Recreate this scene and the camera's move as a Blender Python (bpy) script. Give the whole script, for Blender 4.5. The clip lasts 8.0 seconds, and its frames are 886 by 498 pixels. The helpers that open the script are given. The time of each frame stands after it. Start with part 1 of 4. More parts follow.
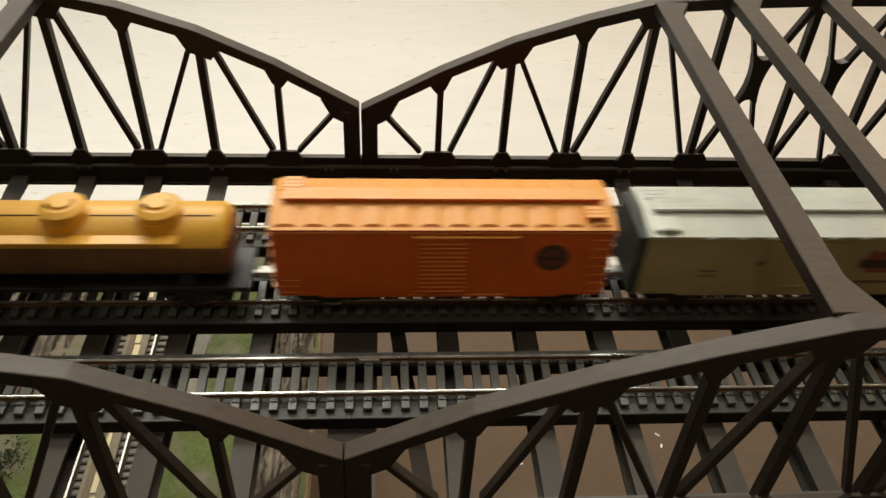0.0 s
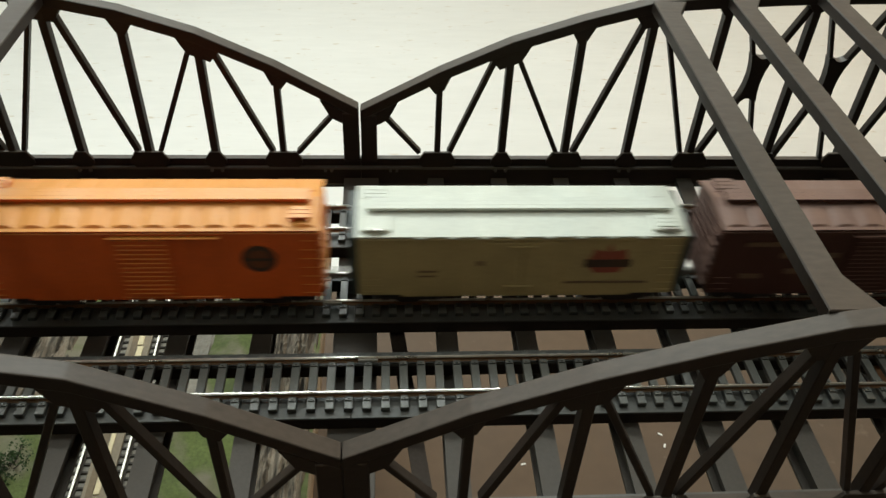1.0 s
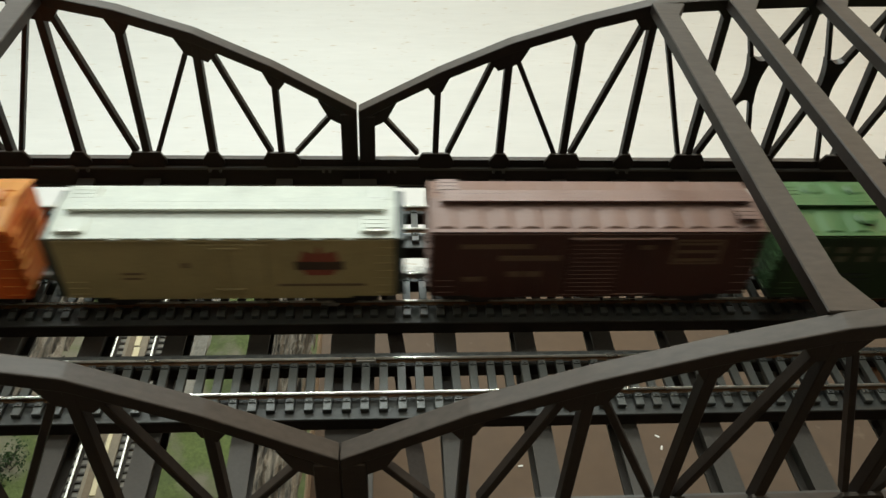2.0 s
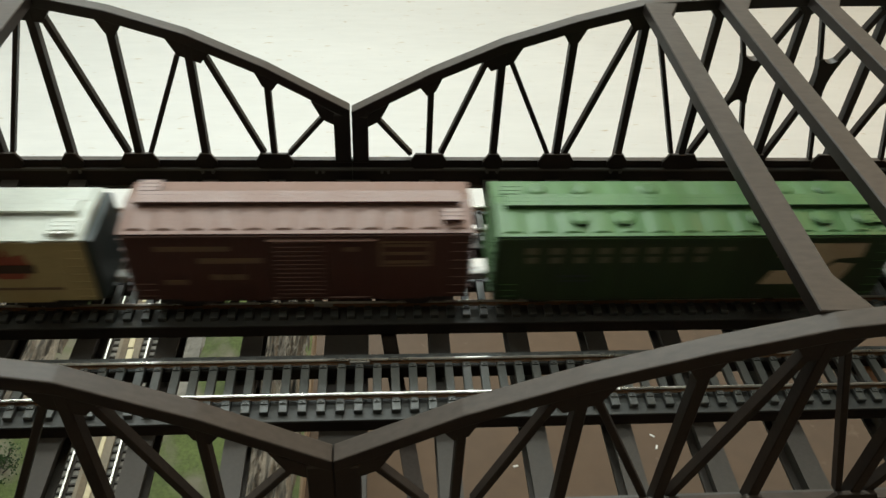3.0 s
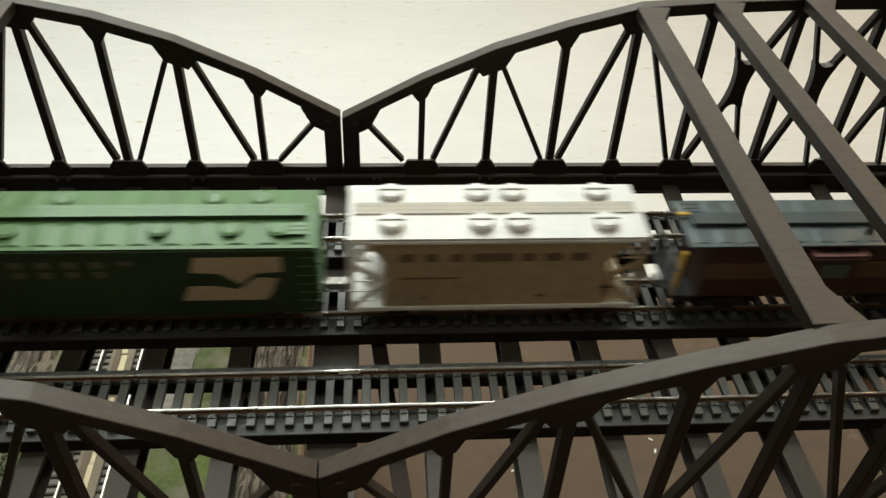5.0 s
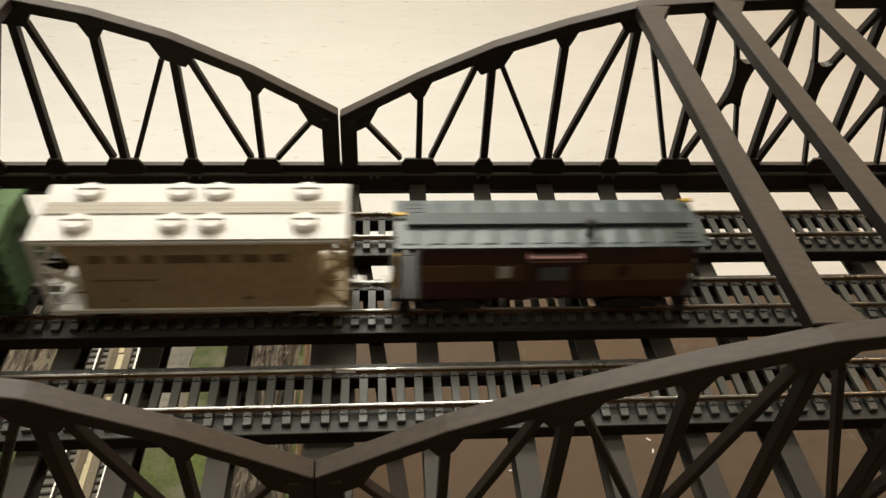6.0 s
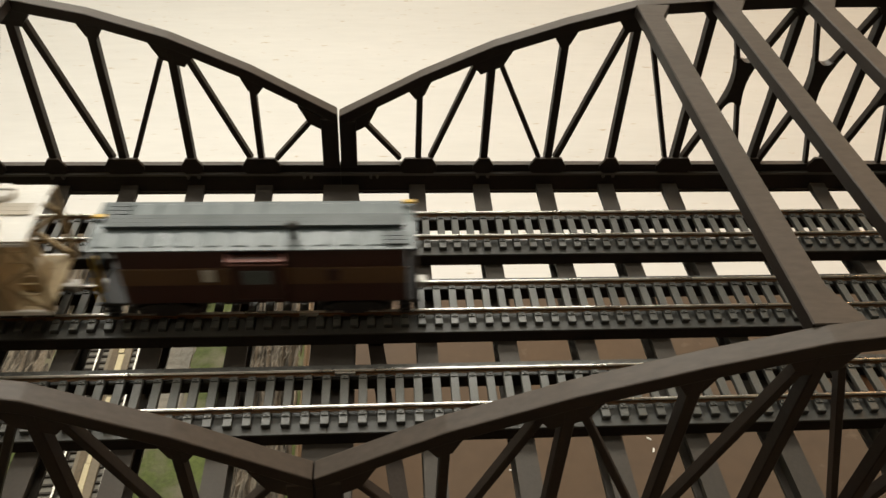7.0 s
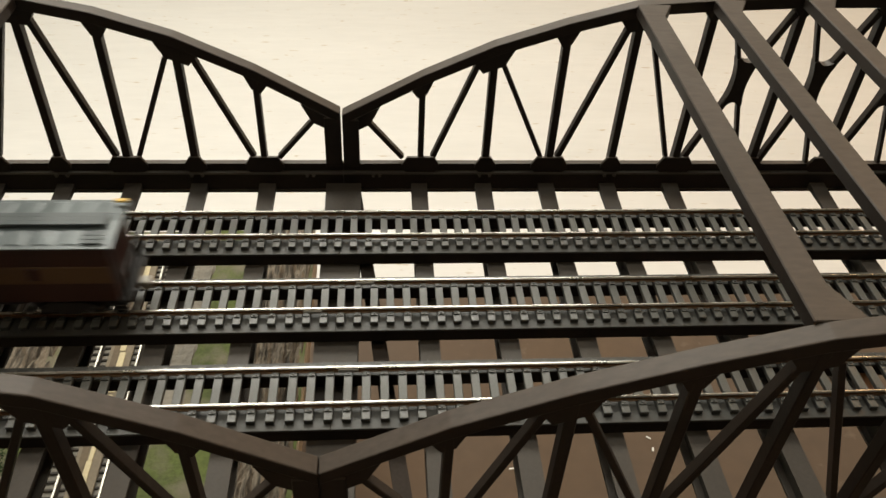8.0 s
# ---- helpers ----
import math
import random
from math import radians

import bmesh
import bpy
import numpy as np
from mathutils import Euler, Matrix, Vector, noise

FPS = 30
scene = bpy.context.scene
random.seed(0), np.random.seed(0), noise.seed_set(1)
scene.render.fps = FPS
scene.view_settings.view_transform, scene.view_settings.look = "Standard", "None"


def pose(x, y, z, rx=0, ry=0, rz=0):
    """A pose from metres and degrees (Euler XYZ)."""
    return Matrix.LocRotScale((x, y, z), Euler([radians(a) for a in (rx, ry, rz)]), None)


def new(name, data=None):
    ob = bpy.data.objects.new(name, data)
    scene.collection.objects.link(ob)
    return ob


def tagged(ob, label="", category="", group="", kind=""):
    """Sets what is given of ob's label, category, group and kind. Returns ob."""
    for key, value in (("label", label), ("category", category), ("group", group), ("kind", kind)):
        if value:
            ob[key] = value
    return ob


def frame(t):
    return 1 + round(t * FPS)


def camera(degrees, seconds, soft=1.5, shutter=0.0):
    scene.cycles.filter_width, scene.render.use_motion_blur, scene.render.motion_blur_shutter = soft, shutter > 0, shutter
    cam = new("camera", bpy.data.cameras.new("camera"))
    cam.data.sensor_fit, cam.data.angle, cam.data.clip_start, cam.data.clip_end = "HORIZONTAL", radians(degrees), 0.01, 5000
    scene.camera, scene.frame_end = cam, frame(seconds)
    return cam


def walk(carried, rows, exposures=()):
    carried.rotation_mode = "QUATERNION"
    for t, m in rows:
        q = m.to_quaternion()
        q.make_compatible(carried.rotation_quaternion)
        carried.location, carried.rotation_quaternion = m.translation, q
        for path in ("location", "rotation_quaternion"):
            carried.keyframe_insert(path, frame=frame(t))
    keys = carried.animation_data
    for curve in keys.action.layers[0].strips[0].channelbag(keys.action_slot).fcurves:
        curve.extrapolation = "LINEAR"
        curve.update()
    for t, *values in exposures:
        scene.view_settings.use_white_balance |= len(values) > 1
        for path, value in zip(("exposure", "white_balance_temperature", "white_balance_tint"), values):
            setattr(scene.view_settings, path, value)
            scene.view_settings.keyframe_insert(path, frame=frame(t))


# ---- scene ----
# A model railway in HO scale: three tracks on paired steel truss spans.
# x runs along the tracks, y away from the viewer, z = 0 is the rail top.

# ---- camera ----
PATH = [
    (0.0, 0.0109, -0.2577, 0.2420, -3.110, -40.542, -2.610),
    (0.5, 0.0117, -0.2592, 0.2427, -2.916, -40.460, -2.267),
    (1.0, 0.0132, -0.2587, 0.2422, -3.055, -40.467, -2.203),
    (1.5, 0.0126, -0.2588, 0.2418, -3.003, -40.355, -2.320),
    (3.0, 0.0134, -0.2583, 0.2415, -3.550, -40.292, -2.505),
    (3.5, 0.0156, -0.2544, 0.2416, -3.600, -40.341, -2.431),
    (4.0, 0.0181, -0.2522, 0.2407, -3.587, -40.408, -2.296),
    (4.5, 0.0181, -0.2528, 0.2419, -3.612, -40.292, -2.255),
    (6.0, 0.0182, -0.2520, 0.2403, -3.690, -40.293, -2.495),
    (6.5, 0.0182, -0.2514, 0.2401, -3.722, -40.374, -2.419),
    (7.0, 0.0189, -0.2511, 0.2402, -3.687, -40.374, -2.396),
    (7.5, 0.0187, -0.2510, 0.2407, -3.714, -40.315, -2.412),
    (8.0, 0.0171, -0.2532, 0.2409, -3.669, -40.372, -2.544),
]
EXPOSURES = [(0.0, 0.09, 6650, 4), (0.6, 0.12, 6100, -1), (1.5, 0.14, 5850, -4), (4.6, 0.17, 5780, -4),
             (5.9, 0.12, 6720, 5), (8.0, 0.12, 6650, 5)]
cam = camera(57.94, 8.0, soft=1.5, shutter=1.0)
walk(cam, [(t, pose(x, y, z, 90 + p, r, w)) for t, x, y, z, w, p, r in PATH], EXPOSURES)

# ---- world and lamps ----
world = bpy.data.worlds.new("room_dark")
world.use_nodes = True
scene.world = world
world.node_tree.nodes["Background"].inputs[0].default_value = (0.9, 0.85, 0.75, 1)
world.node_tree.nodes["Background"].inputs[1].default_value = 0.05


def ceiling_lamp(x, y, z, sx, sy, watts, colour):
    data = bpy.data.lights.new("ceiling_lamp", "AREA")
    data.shape, data.size, data.size_y = "RECTANGLE", sx, sy
    data.energy, data.color = watts, colour
    lamp = new("ceiling_lamp", data)
    lamp.matrix_basis = pose(x, y, z)
    return lamp


ceiling_lamp(-0.30, 1.45, 1.44, 1.7, 0.9, 48.0, (1.0, 0.965, 0.915))
# unseen warm lamp added for the warmer tone towards +x
ceiling_lamp(1.9, 1.5, 1.44, 0.4, 0.4, 11.0, (1.0, 0.58, 0.30))
ceiling_lamp(0.05, 0.36, 1.44, 1.2, 0.3, 7.2, (1.0, 0.95, 0.88))
ceiling_lamp(-0.50, -0.50, 1.44, 0.25, 0.25, 1.8, (1.0, 0.93, 0.82))

# ---- materials ----


def material(name, base, rough=0.5, metal=0.0, dust_light=None, dust_light_amount=0.35, scale=120.0, bump=0.15, vary=0.12,
             spec=0.5, random_tint=0.0, stretch=None, second=None, flecks=None):
    """A painted or moulded surface: two scales of tone, paler upward faces, fine relief."""
    m = bpy.data.materials.new(name)
    m.use_nodes = True
    nt = m.node_tree
    n, l = nt.nodes, nt.links
    p = n["Principled BSDF"]
    co = n.new("ShaderNodeTexCoord")
    big = n.new("ShaderNodeTexNoise")
    big.inputs["Scale"].default_value, big.inputs["Detail"].default_value = scale * 0.35, 4
    fine = n.new("ShaderNodeTexNoise")
    fine.inputs["Scale"].default_value, fine.inputs["Detail"].default_value = scale * 6, 5
    where = co.outputs["Object"]
    if stretch:
        mp = n.new("ShaderNodeMapping")
        mp.inputs["Scale"].default_value = stretch
        l.new(where, mp.inputs["Vector"])
        where = mp.outputs[0]
    l.new(where, big.inputs["Vector"])
    l.new(where, fine.inputs["Vector"])
    ramp = n.new("ShaderNodeMapRange")
    ramp.inputs["From Min"].default_value, ramp.inputs["From Max"].default_value = 0.3, 0.7
    ramp.inputs["To Min"].default_value, ramp.inputs["To Max"].default_value = 1 - vary, 1 + vary
    l.new(big.outputs["Fac"], ramp.inputs["Value"])
    ramp2 = n.new("ShaderNodeMapRange")
    ramp2.inputs["From Min"].default_value, ramp2.inputs["From Max"].default_value = 0.3, 0.7
    ramp2.inputs["To Min"].default_value, ramp2.inputs["To Max"].default_value = 1 - vary * 0.6, 1 + vary * 0.6
    l.new(fine.outputs["Fac"], ramp2.inputs["Value"])
    mul = n.new("ShaderNodeMath")
    mul.operation = "MULTIPLY"
    l.new(ramp.outputs[0], mul.inputs[0])
    l.new(ramp2.outputs[0], mul.inputs[1])
    tone = mul.outputs[0]
    if random_tint:
        info = n.new("ShaderNodeObjectInfo")
        rr = n.new("ShaderNodeMapRange")
        rr.inputs["To Min"].default_value, rr.inputs["To Max"].default_value = 1 - random_tint, 1 + random_tint
        l.new(info.outputs["Random"], rr.inputs["Value"])
        m2 = n.new("ShaderNodeMath")
        m2.operation = "MULTIPLY"
        l.new(tone, m2.inputs[0])
        l.new(rr.outputs[0], m2.inputs[1])
        tone = m2.outputs[0]
    col = n.new("ShaderNodeVectorMath")
    col.operation = "SCALE"
    col.inputs[0].default_value = base
    l.new(tone, col.inputs["Scale"])
    out = col.outputs[0]
    if second:
        patch = n.new("ShaderNodeTexNoise")
        patch.inputs["Scale"].default_value, patch.inputs["Detail"].default_value = scale * 0.45, 6
        l.new(where, patch.inputs["Vector"])
        cut = n.new("ShaderNodeMapRange")
        cut.inputs["From Min"].default_value, cut.inputs["From Max"].default_value = 0.46, 0.62
        l.new(patch.outputs["Fac"], cut.inputs["Value"])
        mix2 = n.new("ShaderNodeMix")
        mix2.data_type = "RGBA"
        mix2.inputs["B"].default_value = (*second, 1)
        l.new(cut.outputs[0], mix2.inputs["Factor"])
        l.new(out, mix2.inputs["A"])
        out = mix2.outputs["Result"]
    if flecks:
        # sparse small marks: tint, marks per metre in x, y, z
        tint, density = flecks
        fm = n.new("ShaderNodeMapping")
        fm.inputs["Scale"].default_value = density
        l.new(co.outputs["Object"], fm.inputs["Vector"])
        fn = n.new("ShaderNodeTexNoise")
        fn.inputs["Scale"].default_value, fn.inputs["Detail"].default_value = 1.0, 3
        l.new(fm.outputs[0], fn.inputs["Vector"])
        fc = n.new("ShaderNodeMapRange")
        fc.inputs["From Min"].default_value, fc.inputs["From Max"].default_value = 0.66, 0.78
        l.new(fn.outputs["Fac"], fc.inputs["Value"])
        fx = n.new("ShaderNodeMix")
        fx.data_type = "RGBA"
        fx.inputs["B"].default_value = (*tint, 1)
        l.new(fc.outputs[0], fx.inputs["Factor"])
        l.new(out, fx.inputs["A"])
        out = fx.outputs["Result"]
    # upward faces mixed paler: a dusting plus top light put into the colour
    if dust_light:
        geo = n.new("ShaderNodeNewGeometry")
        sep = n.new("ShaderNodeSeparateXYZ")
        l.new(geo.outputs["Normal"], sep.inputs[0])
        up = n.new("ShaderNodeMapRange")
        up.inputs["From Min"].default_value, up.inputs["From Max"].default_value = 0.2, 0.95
        up.inputs["To Max"].default_value = dust_light_amount
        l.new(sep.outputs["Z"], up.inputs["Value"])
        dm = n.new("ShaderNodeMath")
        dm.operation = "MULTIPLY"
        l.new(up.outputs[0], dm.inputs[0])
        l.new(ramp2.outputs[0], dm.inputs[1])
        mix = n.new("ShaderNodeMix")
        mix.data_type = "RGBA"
        mix.inputs["B"].default_value = (*dust_light, 1)
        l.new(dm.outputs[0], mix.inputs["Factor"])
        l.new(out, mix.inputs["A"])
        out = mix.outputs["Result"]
    l.new(out, p.inputs["Base Color"])
    rm = n.new("ShaderNodeMapRange")
    rm.inputs["From Min"].default_value, rm.inputs["From Max"].default_value = 0.3, 0.7
    rm.inputs["To Min"].default_value, rm.inputs["To Max"].default_value = max(rough - 0.08, 0.05), min(rough + 0.1, 1)
    l.new(big.outputs["Fac"], rm.inputs["Value"])
    l.new(rm.outputs[0], p.inputs["Roughness"])
    p.inputs["Metallic"].default_value = metal
    p.inputs["Specular IOR Level"].default_value = spec
    if bump:
        b = n.new("ShaderNodeBump")
        b.inputs["Strength"].default_value, b.inputs["Distance"].default_value = bump, 0.0004
        l.new(fine.outputs["Fac"], b.inputs["Height"])
        l.new(b.outputs[0], p.inputs["Normal"])
    return m


DUST_LIGHT = (0.28, 0.225, 0.18)
# steel base kept dark for unlit sides, upward tint restores the lit tops
M_STEEL = material("bridge_plastic", (0.016, 0.0108, 0.0078), 0.50, dust_light=DUST_LIGHT, dust_light_amount=0.235, spec=0.32, vary=0.25, scale=80.0, stretch=(0.35, 1.0, 1.0))
M_STRINGER = material("stringer_plastic", (0.024, 0.018, 0.014), 0.75, dust_light=DUST_LIGHT, dust_light_amount=0.06, spec=0.15, vary=0.2)
M_BEAM = material("floorbeam_plastic", (0.042, 0.038, 0.032), 0.6, dust_light=DUST_LIGHT, dust_light_amount=0.12, spec=0.25)
M_FLANGE = material("flange_plastic", (0.034, 0.032, 0.028), 0.5, dust_light=(0.34, 0.34, 0.31), dust_light_amount=0.11, spec=0.35)
M_LITEDGE = material("lit_edge_plastic", (0.085, 0.078, 0.068), 0.45)
M_TIE = material("tie_plastic", (0.054, 0.053, 0.047), 0.40, dust_light=(0.33, 0.33, 0.29), dust_light_amount=0.17, spec=0.45, random_tint=0.22, scale=260.0, vary=0.22)
M_RAIL = material("nickel_silver", (0.74, 0.71, 0.64), 0.30, metal=1.0, bump=0.03, vary=0.06)
M_OLDRAIL = material("tarnished_rail", (0.42, 0.40, 0.35), 0.42, metal=1.0, bump=0.1, vary=0.2)
M_LEAF = material("dark_foliage", (0.030, 0.060, 0.014), 0.8, scale=200, vary=0.5)
M_RAILSIDE = material("rail_web_grime", (0.26, 0.155, 0.085), 0.5, metal=0.6, bump=0.05)
M_WALL = material("wall_paint", (0.80, 0.775, 0.72), 0.75, scale=4.0, bump=0.3, vary=0.035, flecks=((0.62, 0.52, 0.38), (12, 12, 40)))
M_FLOOR = material("brown_floor", (0.098, 0.063, 0.037), 0.8, scale=9.0, bump=0.3, vary=0.12, flecks=((0.135, 0.095, 0.062), (60, 60, 1)))
M_PALEFLOOR = material("pale_floor", (0.735, 0.720, 0.685), 0.6, scale=9.0, bump=0.2, vary=0.04, stretch=(0.2, 1.0, 1.0), flecks=((0.50, 0.40, 0.27), (22, 70, 1)))
M_SOUTH = material("tan_bounce_wall", (0.42, 0.35, 0.27), 0.8, scale=6.0, vary=0.05)
M_CEIL = material("ceiling_paint", (0.52, 0.49, 0.44), 0.9, scale=4.0, vary=0.03)
# orange, brown, green: dim sides in the base, lit roofs in the upward tint
M_ORANGE = material("orange_paint", (0.72, 0.124, 0.013), 0.42, dust_light=(0.86, 0.49, 0.11), dust_light_amount=0.62)
M_REEFER = material("cream_paint", (0.43, 0.345, 0.16), 0.45)
M_REEFROOF = material("pale_roof_paint", (0.66, 0.68, 0.60), 0.5)
M_BROWN = material("boxcar_red", (0.060, 0.020, 0.013), 0.45, dust_light=(0.36, 0.225, 0.175), dust_light_amount=0.66)
M_GREEN = material("cascade_green", (0.020, 0.039, 0.011), 0.42, dust_light=(0.165, 0.32, 0.11), dust_light_amount=0.60, scale=20.0, stretch=(2.2, 0.1, 0.1), vary=0.24)
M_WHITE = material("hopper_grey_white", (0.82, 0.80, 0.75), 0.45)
# tan for the hopper side; on the +x end it stands in for shade
M_HOPTAN = material("tan_hopper_tone", (0.43, 0.335, 0.195), 0.55, scale=50.0, vary=0.2)
M_WOOD = material("reddish_wood", (0.30, 0.13, 0.045), 0.6, scale=60.0, vary=0.25)
M_YELLOW = material("tank_yellow", (0.84, 0.42, 0.03), 0.4, dust_light=(0.6, 0.4, 0.12), dust_light_amount=0.3)
M_SHADEGRIME = material("shaded_grimy_belly", (0.17, 0.075, 0.016), 0.5, scale=60.0, vary=0.3)
M_BLACK = material("black_plastic", (0.018, 0.016, 0.015), 0.5)
M_CABROOF = material("slate_roof", (0.105, 0.128, 0.130), 0.36)
M_CABWALK = material("dark_slate_walk", (0.060, 0.074, 0.074), 0.5)
M_CABSIDE = material("caboose_maroon", (0.050, 0.018, 0.012), 0.5)
M_CABBAND = material("caboose_ochre", (0.12, 0.065, 0.028), 0.5)
M_SLATE = material("dark_slate_paint", (0.030, 0.040, 0.037), 0.5)
M_FADED = material("faded_red_print", (0.30, 0.075, 0.045), 0.5)
M_VIEWPANE = material("bright_view_pane", (0.62, 0.62, 0.56), 0.25)
M_PALE = material("pale_print", (0.50, 0.40, 0.26), 0.5)
M_PINK = material("salmon_paint", (0.32, 0.16, 0.14), 0.4)
M_DIM = material("dim_olive_print", (0.13, 0.12, 0.07), 0.5)
M_SOOT = material("brown_black_print", (0.060, 0.036, 0.022), 0.5)
M_RUST = material("rust_brown_print", (0.16, 0.050, 0.018), 0.5)
M_WORN = material("worn_brown_print", (0.17, 0.115, 0.065), 0.55)
M_TANPRINT = material("tan_print", (0.17, 0.105, 0.060), 0.5)
M_WALK = material("dusty_beige_walk", (0.50, 0.45, 0.37), 0.6)
M_HAND = material("handrail_yellow", (0.72, 0.45, 0.05), 0.45)
M_COUPLER = material("coupler_metal", (0.42, 0.40, 0.36), 0.4, metal=0.5)
M_GRASS = material("green_turf", (0.080, 0.100, 0.028), 0.95, scale=60, bump=1.0, vary=0.35, second=(0.155, 0.140, 0.095))
M_BARK = material("bark", (0.19, 0.158, 0.118), 0.9, scale=110, bump=1.0, vary=0.5, stretch=(5.0, 0.7, 2.0), second=(0.040, 0.032, 0.022))
M_BALLAST = material("tan_ballast", (0.19, 0.175, 0.145), 0.9, scale=90, bump=0.8, vary=0.2)
M_DARKTIE = material("dark_tie", (0.045, 0.038, 0.030), 0.8)
M_TAN = material("tan_board", (0.20, 0.165, 0.115), 0.8, scale=60.0, vary=0.18)
M_WOOD2 = material("brown_stain", (0.14, 0.105, 0.065), 0.8, scale=60.0, vary=0.25)
M_CREAM = material("cream_strip", (0.58, 0.50, 0.31), 0.7, scale=90.0, vary=0.12)
M_BOARD = material("plywood_board", (0.30, 0.22, 0.14), 0.8, scale=20)

# ---- mesh helpers ----


def part(name, bm, mat, parent=None, label="", smooth=False):
    me = bpy.data.meshes.new(name)
    bmesh.ops.recalc_face_normals(bm, faces=bm.faces)
    bm.to_mesh(me)
    bm.free()
    me.materials.append(mat)
    if smooth:
        for f in me.polygons:
            f.use_smooth = True
    ob = new(name, me)
    if parent:
        ob.parent = parent
    if label:
        ob["label"] = label
    return ob


def share(name, me, parent, m):
    ob = new(name, me)
    ob.parent = parent
    ob.matrix_basis = m
    return ob


def box(bm, x0, x1, y0, y1, z0, z1, m=None):
    vs = [bm.verts.new((x, y, z)) for x in (x0, x1) for y in (y0, y1) for z in (z0, z1)]
    for f in ((0, 1, 3, 2), (4, 6, 7, 5), (0, 4, 5, 1), (2, 3, 7, 6), (0, 2, 6, 4), (1, 5, 7, 3)):
        bm.faces.new([vs[i] for i in f])
    if m:
        bmesh.ops.transform(bm, matrix=m, verts=vs)
    return vs


def bevel(bm, w, seg=1):
    bmesh.ops.bevel(bm, geom=bm.edges[:], offset=w, segments=seg, affect="EDGES", profile=0.5, clamp_overlap=True)
    return bm


def bbox(x0, x1, y0, y1, z0, z1, w=0.0003, seg=1):
    bm = bmesh.new()
    box(bm, x0, x1, y0, y1, z0, z1)
    return bevel(bm, w, seg)


def extrude_xz(bm, pts, y0, y1):
    """A plate: outline pts in x, z, from y0 to y1."""
    a = [bm.verts.new((x, y0, z)) for x, z in pts]
    b = [bm.verts.new((x, y1, z)) for x, z in pts]
    bm.faces.new(a)
    bm.faces.new(b[::-1])
    for i in range(len(pts)):
        j = (i + 1) % len(pts)
        bm.faces.new((a[i], b[i], b[j], a[j]))
    return bm


def extrude_yz(bm, pts, x0, x1):
    a = [bm.verts.new((x0, y, z)) for y, z in pts]
    b = [bm.verts.new((x1, y, z)) for y, z in pts]
    bm.faces.new(a)
    bm.faces.new(b[::-1])
    for i in range(len(pts)):
        j = (i + 1) % len(pts)
        bm.faces.new((a[i], b[i], b[j], a[j]))
    return bm


def bar_xz(bm, p, q, w, y0, y1):
    """A straight bar from p to q (x, z), w wide in that plane."""
    d = Vector((q[0] - p[0], q[1] - p[1]))
    n = Vector((-d.y, d.x)).normalized() * w / 2
    return extrude_xz(bm, [(p[0] + n.x, p[1] + n.y), (q[0] + n.x, q[1] + n.y), (q[0] - n.x, q[1] - n.y),
                           (p[0] - n.x, p[1] - n.y)], y0, y1)


def cyl(bm, p, q, r, n=12, r2=None):
    p, q = Vector(p), Vector(q)
    d = q - p
    m = Matrix.Translation((p + q) / 2) @ d.to_track_quat("Z", "Y").to_matrix().to_4x4()
    bmesh.ops.create_cone(bm, cap_ends=True, segments=n, radius1=r, radius2=r if r2 is None else r2, depth=d.length, matrix=m)
    return bm


def thing(name, label, category, m=None, group="", kind=""):
    ob = new(name)
    ob.empty_display_size = 0.01
    if m:
        ob.matrix_basis = m
    return tagged(ob, label, category, group, kind)


# ---- room ----
FLOOR_Z, CEIL_Z, WALL_Y, SHELF_Z = -0.90, 1.46, 3.3, -0.47


def room():
    def slab(name, x0, x1, y0, y1, z0, z1, mat, label, cat):
        bm = bmesh.new()
        box(bm, x0, x1, y0, y1, z0, z1)
        return tagged(part(name, bm, mat), label, cat, kind="structure")
    slab("wall_north", -2.6, 2.6, WALL_Y, WALL_Y + 0.1, FLOOR_Z, CEIL_Z, M_WALL, "plain cream painted wall beyond the bridge", "wall")
    # unseen wall, its tan set by how much light it bounces back
    slab("wall_south", -2.6, 2.6, -1.7, -1.6, FLOOR_Z, CEIL_Z, M_SOUTH, "unseen tan wall closing the room and bouncing light", "wall")
    slab("wall_east", 2.5, 2.6, -1.6, WALL_Y, FLOOR_Z, CEIL_Z, M_WALL, "plain cream painted side wall", "wall")
    slab("wall_west", -2.6, -2.5, -1.6, WALL_Y, FLOOR_Z, CEIL_Z, M_WALL, "plain cream painted side wall", "wall")
    slab("floor", -2.6, 2.6, -1.7, WALL_Y + 0.1, FLOOR_Z - 0.1, FLOOR_Z, M_PALEFLOOR, "pale cream floor with faint streaks", "floor")
    slab("ceiling", -2.6, 2.6, -1.7, WALL_Y + 0.1, CEIL_Z, CEIL_Z + 0.1, M_CEIL, "plain off-white ceiling", "ceiling")
    slab("lower_shelf", -1.4, 1.6, -0.9, 0.505, SHELF_Z - 0.03, SHELF_Z, M_FLOOR, "dull brown board shelf below the bridge", "shelf")
    for x in (-1.3, 1.5):
        slab("shelf_support", x - 0.03, x + 0.03, -0.85, 0.40, FLOOR_Z, SHELF_Z - 0.03, M_BOARD, "plain wooden support under the shelf", "support")


room()

# ---- bridge ----
JOINT = -0.0022
GAP = 0.0005
Y_FAR, Y_NEAR = 0.0981, -0.1100
TRACKS_Y = (0.0497, 0.0, -0.0504)
# panel points out from the joint as designed, and as each truss of the two spans really stands (a little bent)
PLAN = (0.0, 0.0400, 0.0742, 0.1075, 0.1420, 0.1763, 0.2168, 0.2590, 0.3010)
